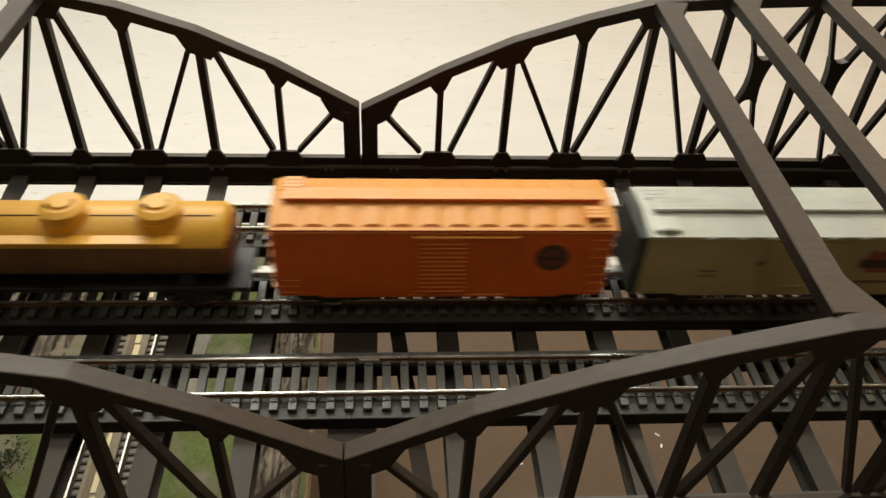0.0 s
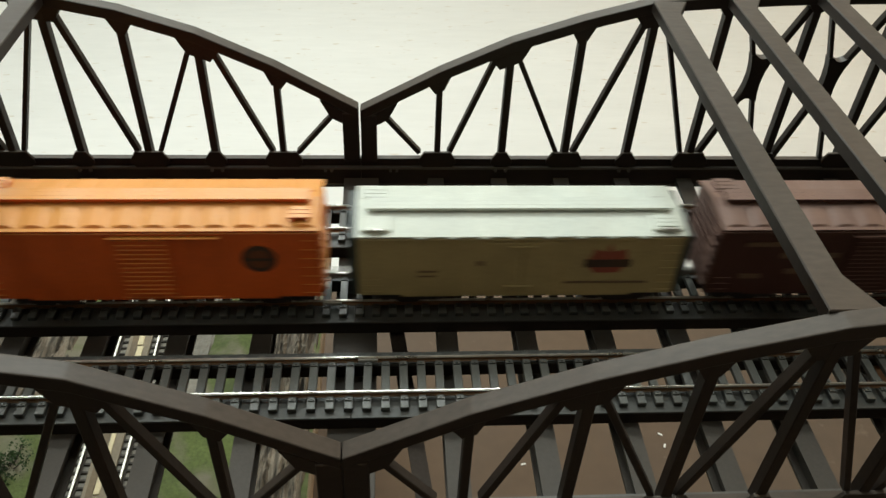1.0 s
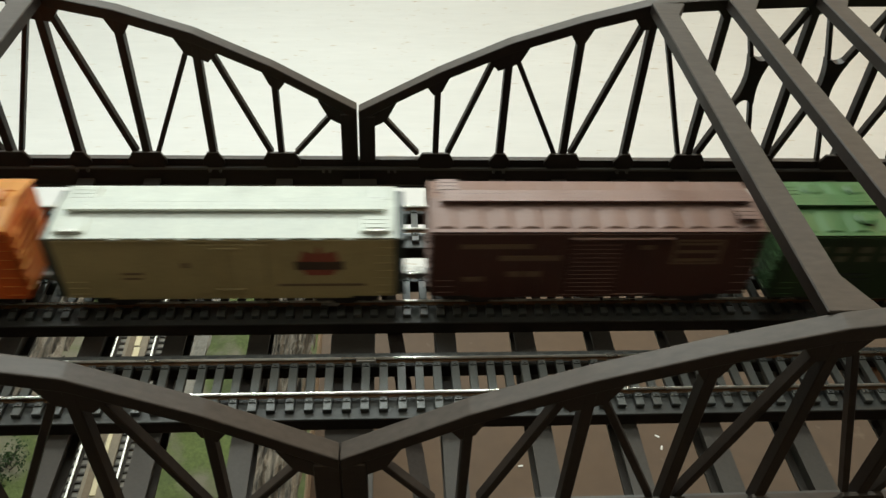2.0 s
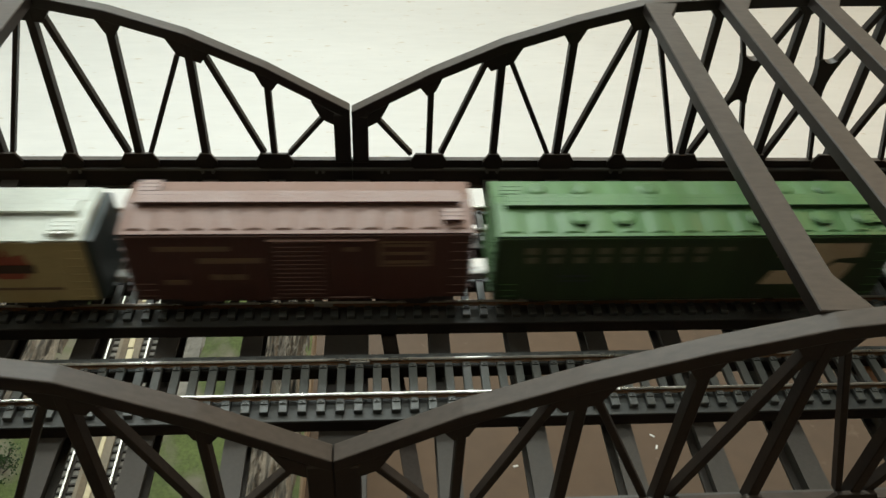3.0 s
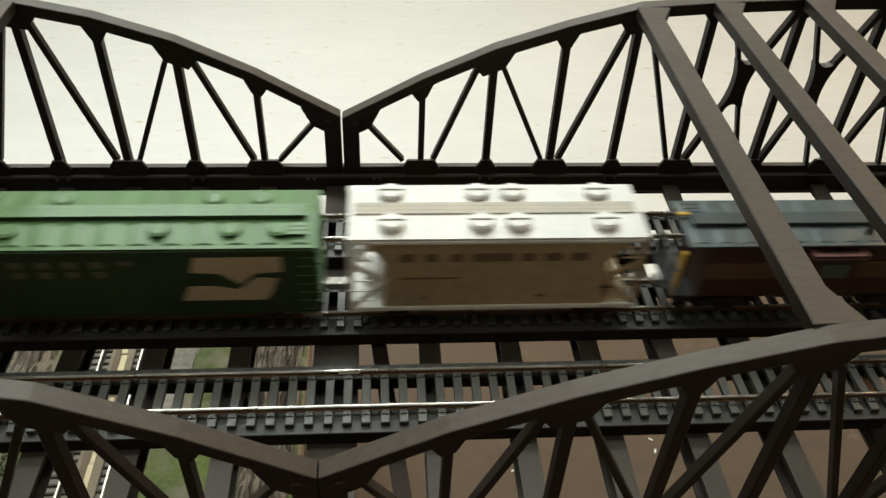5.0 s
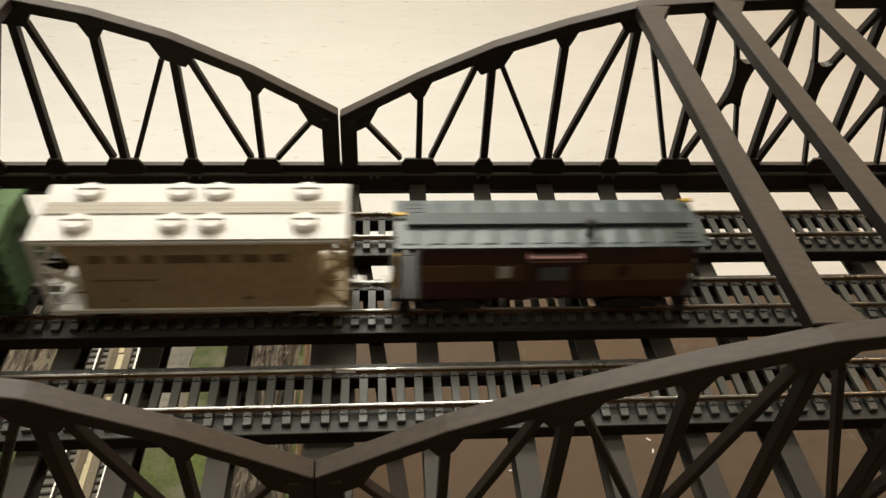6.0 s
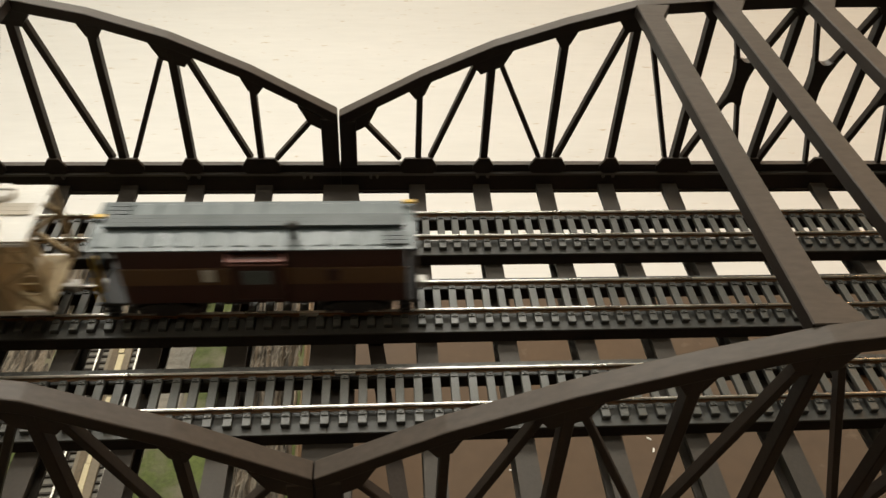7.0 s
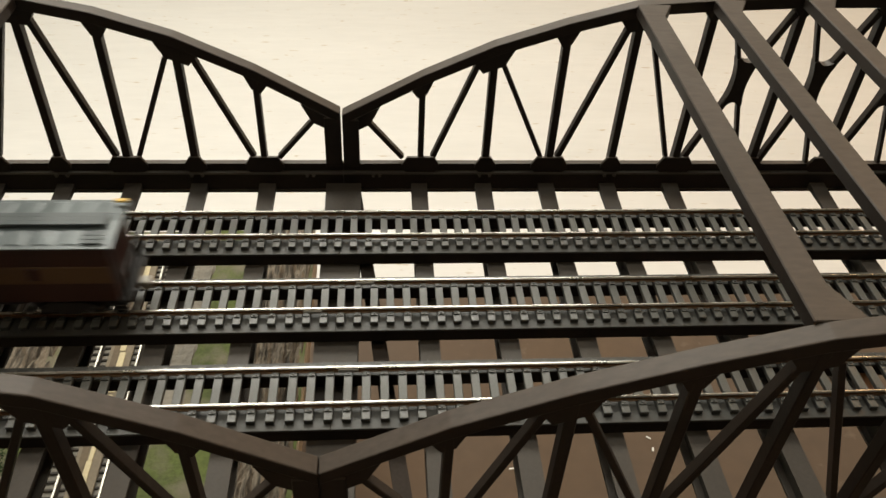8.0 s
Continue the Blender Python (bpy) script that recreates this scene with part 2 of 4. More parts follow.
NODES = {
    (Y_FAR, 1): (0.0, 0.0399, 0.0742, 0.1083, 0.1419, 0.1769, 0.2197, 0.2609, 0.3025),
    (Y_FAR, -1): (0.0, 0.0398, 0.0749, 0.1086, 0.1426, 0.1768, 0.2193, 0.2607, 0.3025),
    (Y_NEAR, 1): (0.0, 0.0388, 0.0736, 0.1076, 0.1407, 0.1769, 0.2193, 0.2607, 0.3025),
    (Y_NEAR, -1): (0.0, 0.0376, 0.0725, 0.1083, 0.1418, 0.1768, 0.2193, 0.2607, 0.3025),
}
TOPS = {
    (Y_FAR, 1): (0.0320, 0.0541, 0.0702, 0.0820, 0.0915, 0.0943, 0.0966, 0.0975, 0.0977),
    (Y_FAR, -1): (0.0331, 0.0563, 0.0729, 0.0838, 0.0908, 0.0943, 0.0966, 0.0975, 0.0977),
    (Y_NEAR, 1): (0.0334, 0.0544, 0.0685, 0.0796, 0.0888, 0.0938, 0.0963, 0.0972, 0.0975),
    (Y_NEAR, -1): (0.0333, 0.0557, 0.0725, 0.0800, 0.0885, 0.0938, 0.0963, 0.0972, 0.0975),
}
# the cross struts stand a little off the posts
STRUT_SHIFT = {4: 0.0010, 5: 0.0015, 6: 0.0015, 7: 0.0015}
BOT = 0.0022
CHORD_T = 0.0056
CHORD_W = {Y_FAR: 0.0073, Y_NEAR: 0.0068}
BEAM_Z = -0.0116
BRACE_FROM, BRACE_TO, BRACE_W = Vector((0.0261, -0.106, -0.0140)), Vector((0.0035, 0.094, -0.0140)), 0.0032


def span_outline(s, yc):
    """Panel points and chord heights of a whole truss, from the joint outwards."""
    half, tops = NODES[yc, s], TOPS[yc, s]
    return list(half) + [2 * half[-1] - x for x in half[-2::-1]], list(tops) + list(tops[-2::-1])


# where the diagonals start below and end above, out from the joint
DIAGONALS = {
    1: {(1, 0): (0.0305, 0.0135), (1, 2): (0.0462, 0.0664), (3, 2): (0.1030, 0.0790), (3, 4): (0.1117, 0.1376), (5, 4): (0.1713, 0.1484)},
    -1: {(1, 0): (0.0322, 0.0140), (1, 2): (0.0450, 0.0675), (3, 2): (0.1020, 0.0795), (3, 4): (0.1130, 0.1365), (5, 4): (0.1713, 0.1481)},
}


def truss(span, s, yc):
    xs, zs = span_outline(s, yc)
    xt = xs
    fit_x = lambda d: float(np.interp(d, PLAN, NODES[yc, s]))
    n = len(xs)
    half = n // 2
    X = lambda d: JOINT + s * ((GAP if yc == Y_FAR else 0.0001) + d)
    hw = CHORD_W[yc] / 2
    # top chord
    bm = bmesh.new()
    k = len(xs)
    rings = []
    for i in range(k):
        ring = [bm.verts.new((X(xt[i]), yc + a, zs[i] + b)) for a, b in ((-hw, 0), (hw, 0), (hw, -CHORD_T), (-hw, -CHORD_T))]
        rings.append(ring)
    for a, b in zip(rings, rings[1:]):
        for j in range(4):
            bm.faces.new((a[j], a[(j + 1) % 4], b[(j + 1) % 4], b[j]))
    bm.faces.new(rings[0])
    bm.faces.new(rings[-1][::-1])
    bmesh.ops.recalc_face_normals(bm, faces=bm.faces)
    bevel(bm, 0.0005, 2)
    part("top_chord", bm, M_STEEL, span)
    # bottom chord: a flanged girder
    x0, x1 = sorted((JOINT + s * 0.00005, X(xs[-1])))
    web = bmesh.new()
    box(web, x0, x1, yc - 0.0030, yc + 0.0034, -0.0134, BOT - 0.0056)
    girder = part("bottom_chord", web, M_STEEL, span)
    for a, b, c, d in ((-0.0022, 0.0010, BOT - 0.0044, BOT), (-0.0042, 0.0046, BOT - 0.0056, BOT - 0.0044),
                       (-0.0042, 0.0046, -0.0148, -0.0134)):
        bm = bmesh.new()
        box(bm, x0, x1, yc + a, yc + b, c, d)
        # ledge flange in paler plastic: its lit top is put into the colour
        part("flange", bm, M_LITEDGE if d == BOT - 0.0044 else M_STEEL, girder)
    # end posts
    for xe, ze in ((0.0, zs[0]), (xs[-1], zs[-1])):
        inner = 0.0082 if xe == 0 else -0.0082
        a, b = sorted((X(xe), X(xe + inner)))
        part("end_post", bbox(a, b, yc - hw + 0.0003, yc + hw - 0.0003, BOT - 0.001, ze - 0.003, 0.0004), M_STEEL, span)
        g = 1 if xe == 0 else -1
        bm = bmesh.new()
        extrude_xz(bm, [(X(xe + g * 0.004), ze - 0.0045), (X(xe + g * 0.0190), ze + 0.0042), (X(xe + g * 0.0140), ze - 0.0060),
                        (X(xe + g * 0.0082), ze - 0.0092), (X(xe + g * 0.004), ze - 0.0110)], yc - 0.0025, yc + 0.0025)
        part("gusset_plate", bm, M_STEEL, span)
    # web members
    for i in range(1, n - 1):
        j = i if i <= half else n - 1 - i
        x, z, u = X(xs[i]), zs[i], X(xt[i])
        big_top = j % 2 == 0
        small = j > 4
        w = 0.0030 if j == 1 else 0.0038
        bm = bmesh.new()
        bar_xz(bm, (x, BOT - 0.001), (u, z - CHORD_T + 0.001), w, yc - 0.0026, yc + 0.0026)
        part("vertical_post", bevel(bm, 0.0004), M_STEEL, span)
        # plates at both ends of the post
        slope_a = (zs[i] - zs[i - 1]) / (xt[i] - xt[i - 1])
        slope_b = (zs[i + 1] - zs[i]) / (xt[i + 1] - xt[i])
        h = 0.0062 if small or not big_top else 0.0105
        dep = 0.0055 if small else 0.0085 if big_top else 0.0075
        lo = 0.0052 if big_top and not small else 0.0022
        zt = z - CHORD_T + 0.0012
        bm = bmesh.new()
        extrude_xz(bm, [(X(xt[i] - h), zt - h * slope_a), (u, zt), (X(xt[i] + h), zt + h * slope_b), (X(xt[i] + lo), zt - dep + lo * slope_b),
                        (X(xt[i] - lo), zt - dep - lo * slope_a)], yc - 0.0025, yc + 0.0025)
        part("gusset_plate", bm, M_STEEL, span)
        hb = 0.0098 if not big_top else 0.0056
        tb = 0.0070 if not big_top else 0.0026
        bm = bmesh.new()
        extrude_xz(bm, [(x - tb, BOT + 0.0046), (x + tb, BOT + 0.0046), (x + hb, BOT - 0.0002), (x + hb, BOT - 0.0024), (x + tb, BOT - 0.0052),
                        (x - tb, BOT - 0.0052), (x - hb, BOT - 0.0024), (x - hb, BOT - 0.0002)], yc - 0.0036, yc - 0.0018)
        part("gusset_plate", bevel(bm, 0.0002), M_STEEL, span)
        # small hanger lugs under the ledge of the girder
        lugs = (-0.0027, 0.0027) if big_top else (-0.0248, -0.0214) if i == 1 else ()
        for e in lugs:
            part("lug", bbox(x + s * e - 0.0007, x + s * e + 0.0007, yc - 0.0046, yc - 0.0028, BOT - 0.0072, BOT - 0.0052, 0.0002), M_LITEDGE, span)
    # diagonals: from bottom nodes 1, 3, 5 up to top nodes 0, 2, 4, 6, and beyond the fifth in long panels
    for side in (0, 1):
        D = (lambda d: X(d)) if side == 0 else (lambda d: X(xs[-1] - d))
        for a, b, w in ((1, 0, 0.0024), (1, 2, 0.0026), (3, 2, 0.0024), (3, 4, 0.0028), (5, 4, 0.0022)):
            low, high = (fit_x(d) for d in DIAGONALS[s][(a, b)])
            p, q = (D(low), BOT + 0.0030), (D(high), zs[b] - CHORD_T - 0.0060 if b else zs[0] - 0.0062)
            bm = bmesh.new()
            bar_xz(bm, p, q, w, yc - 0.0020, yc + 0.0020)
            part("diagonal", bevel(bm, 0.0003), M_STEEL, span)
        for a, b in ((5, 6), (6, 7), (7, 8)):
            pa, pb = Vector((xs[a] + 0.0035, BOT)), Vector((xt[b] - 0.003, zs[b] - CHORD_T - 0.003))
            c = Vector({5: (fit_x(0.1975), 0.0512), 6: (fit_x(0.2366), 0.0500), 7: (fit_x(0.2786), 0.0500)}[a])
            for p, q in ((pa, c), (c, pb)):
                bm = bmesh.new()
                bar_xz(bm, (D(p.x), p.y), (D(q.x), q.y), 0.0030, yc - 0.0020, yc + 0.0020)
                part("diagonal", bevel(bm, 0.0003), M_STEEL, span)
            arms = []
            up, dn = Vector((c.x - 0.0120, zs[a] - CHORD_T)), Vector((c.x + 0.0120, BOT))
            for tgt in (up, pb, dn, pa):
                arms.append((tgt - c))
            for tgt in (up, dn):
                bm = bmesh.new()
                bar_xz(bm, (D(c.x), c.y), (D(tgt.x), tgt.y), 0.0020, yc - 0.0018, yc + 0.0018)
                part("hanger", bevel(bm, 0.0003), M_STEEL, span)
            # curved junction plate between the four arms
            arms.sort(key=lambda v: math.atan2(v.y, v.x))
            pts = []
            for i2 in range(4):
                u, v = arms[i2].normalized(), arms[(i2 + 1) % 4].normalized()
                r = 0.0135
                A = u * r + Vector((-u.y, u.x)) * 0.0011
                B = v * r - Vector((-v.y, v.x)) * 0.0011
                C = (u + v) * (0.0048 if u.dot(v) > 0 else 0.0022)
                for k2 in range(7):
                    f = k2 / 6
                    pts.append(c + A * (1 - f) ** 2 + C * 2 * f * (1 - f) + B * f * f)
            bm = bmesh.new()
            extrude_xz(bm, [(D(p.x), p.y) for p in pts], yc - 0.0024, yc + 0.0024)
            part("junction_plate", bm, M_STEEL, span)


def bridge_span(s):
    span = thing("truss_bridge_span", "dark brown-grey steel truss bridge span with curved top chord", "bridge", group="bridge spans")
    xs, zs = span_outline(s, Y_FAR)
    xn, zn = span_outline(s, Y_NEAR)
    X = lambda d: JOINT + s * (GAP + d)
    truss(span, s, Y_FAR)
    truss(span, s, Y_NEAR)
    # cross struts over the tracks, flared at their ends
    for i in range(4, len(xs) - 4):
        shift = (1 if i <= 8 else -1) * STRUT_SHIFT.get(min(i, len(xs) - 1 - i), 0)
        w = 0.0050 if min(i, len(xs) - 1 - i) == 4 else 0.0045
        ya, yb = Y_NEAR + 0.0030, Y_FAR - 0.0038
        z = lambda y: zn[i] + (zs[i] - zn[i]) * (y - ya) / (yb - ya)
        mid = lambda y: X(xn[i] + (xs[i] - xn[i]) * (y - ya) / (yb - ya) + shift)
        e = 1 if i <= len(xs) // 2 else -1
        bm = bmesh.new()
        pts = [(-w, ya), (-w, yb), (w + 0.0060, yb), (w, yb - 0.012), (w, ya + 0.015), (w + 0.0070, ya)]
        lo = [bm.verts.new((mid(b) + s * e * a, b, z(b) - 0.0050)) for a, b in pts]
        hi = [bm.verts.new((mid(b) + s * e * a, b, z(b) + 0.0004)) for a, b in pts]
        bm.faces.new(lo)
        bm.faces.new(hi[::-1])
        for k in range(len(pts)):
            j = (k + 1) % len(pts)
            bm.faces.new((lo[k], hi[k], hi[j], lo[j]))
        bmesh.ops.recalc_face_normals(bm, faces=bm.faces)
        part("cross_strut", bevel(bm, 0.0004), M_STEEL, span)
    # floorbeams
    for i in range(len(xs)):
        d = xs[i] + (0.0046 if i == 0 else -0.0046 if i == len(xs) - 1 else 0)
        x = JOINT + s * d
        w = 0.0046 if i in (0, len(xs) - 1) else 0.0043
        ya, yb = Y_NEAR + 0.0035, Y_FAR - 0.0035
        bm = bmesh.new()
        box(bm, x - w, x + w, ya, yb, BEAM_Z - 0.0013, BEAM_Z)
        box(bm, x - 0.0014, x + 0.0014, ya, yb - 0.0280, BEAM_Z - 0.0095, BEAM_Z - 0.0013)
        box(bm, x - w, x + w, ya, yb - 0.0280, BEAM_Z - 0.0107, BEAM_Z - 0.0095)
        beam = part("floorbeam", bm, M_BEAM, span)
        # sloped bracket where the beam meets the far girder
        bm = bmesh.new()
        extrude_yz(bm, [(0.0740, BEAM_Z), (yb, BEAM_Z), (yb, BEAM_Z + 0.0022), (0.0890, BEAM_Z + 0.0014)], x - w, x + w)
        part("bracket", bm, M_BEAM, beam)
    if s > 0:
        # a dark brace slanting under the deck beside the joint
        bm = bmesh.new()
        box(bm, -BRACE_W, BRACE_W, 0.0, (BRACE_TO - BRACE_FROM).length, -0.0016, 0.0)
        box(bm, -0.0012, 0.0012, 0.0, (BRACE_TO - BRACE_FROM).length, -0.0080, -0.0016)
        brace = part("lateral_brace", bm, M_STRINGER, span, "dark slanting brace under the deck")
        brace.matrix_basis = Matrix.Translation(BRACE_FROM) @ (BRACE_TO - BRACE_FROM).to_track_quat("Y", "Z").to_matrix().to_4x4()
    # stringers under the rails
    x0, x1 = sorted((JOINT, X(xs[-1])))
    for yt in TRACKS_Y:
        for flange, web in (((-0.0181, -0.0074), (-0.0176, -0.0080)), ((0.0080, 0.0152), (0.0084, 0.0148))):
            bm = bmesh.new()
            box(bm, x0, x1, yt + web[0], yt + web[1], BEAM_Z, -0.0057)
            stringer = part("stringer", bm, M_STRINGER, span)
            part("flange", bbox(x0, x1, yt + flange[0], yt + flange[1], -0.0057, -0.0046, 0.0002), M_FLANGE, stringer)
    if s > 0:
        part("wooden_shim", bbox(0.2160, 0.2228, -0.0588, -0.0420, BEAM_Z - 0.0002, BEAM_Z + 0.0020), M_WOOD, span, "reddish wooden shim")
    return span


bridge_span(1)
bridge_span(-1)

# ---- tracks ----
GAUGE = 0.0175


def tie_mesh(name, length, mat):
    bm = bmesh.new()
    box(bm, -0.00170, 0.00170, -length / 2, 0.0108, -0.0045, -0.0024)
    bevel(bm, 0.0002)
    for e in (-1, 1):
        for o in (-0.0019, 0.0019):
            y = e * GAUGE / 2 + o
            box(bm, -0.0013, 0.0013, y - 0.0009, y + 0.0009, -0.0026, -0.0018)
            box(bm, -0.00035, 0.00035, y - 0.0004, y + 0.0004, -0.0020, -0.0014)
    me = bpy.data.meshes.new(name)
    bmesh.ops.recalc_face_normals(bm, faces=bm.faces)
    bm.to_mesh(me)
    bm.free()
    me.materials.append(mat)
    return me


def rail(track, y, x0, x1):
    bm = bmesh.new()
    box(bm, x0, x1, y - 0.00045, y + 0.00045, -0.0009, 0.0)
    bmesh.ops.bevel(bm, geom=[e for e in bm.edges if all(v.co.z > -0.0001 for v in e.verts)], offset=0.00028, segments=3, affect="EDGES")
    r = part("rail", bm, M_RAIL, track)
    bm = bmesh.new()
    box(bm, x0, x1, y - 0.00018, y + 0.00018, -0.0021, -0.0009)
    box(bm, x0, x1, y - 0.0010, y + 0.0010, -0.0025, -0.0021)
    part("rail_web", bm, M_RAILSIDE, r)


def track(m, x0, x1, pitch, offset, label, tie_len=0.0305, joiners=()):
    t = thing("railway_track", label, "track", m, group="railway tracks")
    me = tie_mesh("tie", tie_len, M_TIE)
    rng = random.Random(int(offset * 1e5) + 7)
    for e in (-1, 1):
        rail(t, e * GAUGE / 2, x0, x1)
    x = x0 + offset
    while x < x1:
        share("tie", me, t, pose(x + rng.uniform(-0.0002, 0.0002), 0, 0, 0, 0, rng.uniform(-0.5, 0.5)))
        x += pitch
    for jx, e in joiners:
        part("rail_joiner", bbox(jx - 0.004, jx + 0.004, e * GAUGE / 2 - 0.0011, e * GAUGE / 2 + 0.0011, -0.0025, -0.0009, 0.0002), M_COUPLER, t)
    return t


track(pose(0, TRACKS_Y[0], 0), -0.32, 0.42, 0.00718, 0.00115, "grey model railway track along the far side of the bridge deck")
track(pose(0, TRACKS_Y[1], 0), -0.60, 0.60, 0.00716, 0.00539, "grey model railway track in the middle of the bridge deck", joiners=((-0.012, -1), (0.01, 1)))
track(pose(0, TRACKS_Y[2], 0), -0.28, 0.34, 0.00713, 0.0058, "grey model railway track along the near side of the bridge deck", joiners=((0.004, 1),))

# ---- low ground under the left span ----
LOW = -0.266


def bank():
    base = thing("ground_bank", "low scenic bank with green turf on a plywood board", "ground", kind="structure")
    part("board", bbox(-0.75, -0.047, -0.200, 0.380, LOW - 0.036, LOW - 0.014, 0.001), M_BOARD, base, "plywood base board")
    part("riser", bbox(-0.70, -0.150, -0.180, 0.340, SHELF_Z, LOW - 0.036, 0.001), M_BOARD, base, "plywood riser")
    bm = bmesh.new()
    nx, ny = 120, 100
    grid = []
    for i in range(nx + 1):
        row = []
        for j in range(ny + 1):
            x = -0.75 + 0.702 * i / nx
            y = -0.200 + 0.580 * j / ny
            h = noise.noise((x * 30, y * 30, 0)) * 0.003 + noise.noise((x * 140, y * 140, 3)) * 0.0014
            flat = min(1, max(0, (abs(x + 0.199) - 0.032) / 0.012))
            row.append(bm.verts.new((x, y, LOW - 0.0080 + flat * (0.002 + h))))
        grid.append(row)
    for i in range(nx):
        for j in range(ny):
            bm.faces.new((grid[i][j], grid[i + 1][j], grid[i + 1][j + 1], grid[i][j + 1]))
    part("turf", bm, M_GRASS, base, "", True)
    # a bare gravel patch with ragged edges between the track and the turf
    bm = bmesh.new()
    grid = []
    for i in range(15):
        row = []
        for j in range(71):
            u, y = i / 14, 0.155 + 0.217 * j / 70
            x = -0.169 + 0.030 * u + (noise.noise((u * 3, y * 60, 9)) * 0.004 if i in (0, 14) else 0)
            h = noise.noise((x * 30, y * 30, 0)) * 0.003 + noise.noise((x * 140, y * 140, 3)) * 0.0014 + abs(noise.noise((x * 420, y * 420, 5))) * 0.0012
            row.append(bm.verts.new((x, y, LOW - 0.0056 + h + (0.0012 if 0 < i < 14 else -0.0015))))
        grid.append(row)
    for i in range(14):
        for j in range(70):
            bm.faces.new((grid[i][j], grid[i + 1][j], grid[i + 1][j + 1], grid[i][j + 1]))
    part("gravel", bm, M_BALLAST, base, "grey gravel patch beside the turf")
    return base


def wide_track():
    """A wide-gauge track with thin dark ties, a tan centre board and a broken cream strip."""
    t = thing("railway_track", "wide old model railway track with tan centre board", "track", pose(-0.197, 0.0, LOW, 0, 0, 0.8), group="railway tracks")
    y0, y1 = -0.190, 0.372
    part("ballast", bbox(-0.031, 0.031, y0, y1, -0.0095, -0.0062, 0.001), M_BALLAST, t, "grey ballast strip")
    me = bpy.data.meshes.new("tie")
    bm = bmesh.new()
    box(bm, -0.0285, 0.0285, -0.0010, 0.0010, -0.0068, -0.0046)
    bevel(bm, 0.0003)
    bm.to_mesh(me)
    bm.free()
    me.materials.append(M_DARKTIE)
    y = y0 + 0.004
    rng = random.Random(3)
    while y < y1:
        share("tie", me, t, pose(rng.uniform(-0.0008, 0.0008), y, 0, 0, 0, rng.uniform(-0.8, 0.8)))
        y += 0.0068
    part("centre_board", bbox(-0.0092, 0.0098, y0, y1, -0.0050, -0.0028, 0.0005), M_TAN, t, "tan centre board")
    part("centre_board", bbox(-0.0060, -0.0012, y0, y1, -0.0028, -0.0022, 0.0002), M_WOOD2, t, "brown stained strip")
    y = y0
    while y < y1 - 0.03:
        d = rng.uniform(0.016, 0.045)
        w = rng.uniform(0.0016, 0.0026)
        c = 0.0018 + rng.uniform(-0.0006, 0.0006)
        part("pale_strip", bbox(c - w, c + w, y, y + d, -0.0028, -0.0018, 0.0003), M_CREAM, t, "cream painted strip")
        y += d + rng.uniform(-0.002, 0.004)
    for x in (-0.016, 0.016):
        bm = bmesh.new()
        box(bm, x - 0.0009, x + 0.0009, y0, y1, -0.0014, 0.0)
        bevel(bm, 0.0003, 2)
        r = part("rail", bm, M_OLDRAIL, t)
        bm = bmesh.new()
        box(bm, x - 0.0004, x + 0.0004, y0, y1, -0.0040, -0.0014)
        box(bm, x - 0.0016, x + 0.0016, y0, y1, -0.0048, -0.0040)
        part("rail_web", bm, M_DARKTIE, r)
    return t


def low_bush(x, y, z):
    """Scale shrub: short twigs under a ragged crown of small leaves."""
    bush = thing("bush", "small dark green scale bush on the turf bank", "bush", pose(x, y, z))
    rng = random.Random(21)
    bm = bmesh.new()
    tips = []
    for k in range(9):
        a, r = rng.uniform(0, 6.28), rng.uniform(0.004, 0.017)
        tip = (r * math.cos(a), r * 1.3 * math.sin(a), rng.uniform(0.006, 0.014))
        cyl(bm, (0, 0, -0.001), tip, 0.0006, 5, 0.0003)
        tips.append(tip)
    part("twigs", bm, M_DARKTIE, bush)
    bm = bmesh.new()
    for k in range(620):
        c = rng.choice(tips)
        p = Vector(c) + Vector((rng.gauss(0, 0.0035), rng.gauss(0, 0.0035), rng.gauss(-0.001, 0.0025)))
        p.z = max(p.z, 0.0)
        u = Vector((rng.uniform(-1, 1), rng.uniform(-1, 1), rng.uniform(-0.6, 0.6))).normalized() * rng.uniform(0.0007, 0.0015)
        w = u.orthogonal().normalized() * u.length * 0.55
        n = u.cross(w).normalized() * 0.0002
        v = [bm.verts.new(p + q) for q in (u, w + n, -u, -w + n)]
        bm.faces.new(v)
    part("crown", bm, M_LEAF, bush, "dark green leaf clumps")


bank()
wide_track()
low_bush(-0.266, 0.098, LOW - 0.0085)


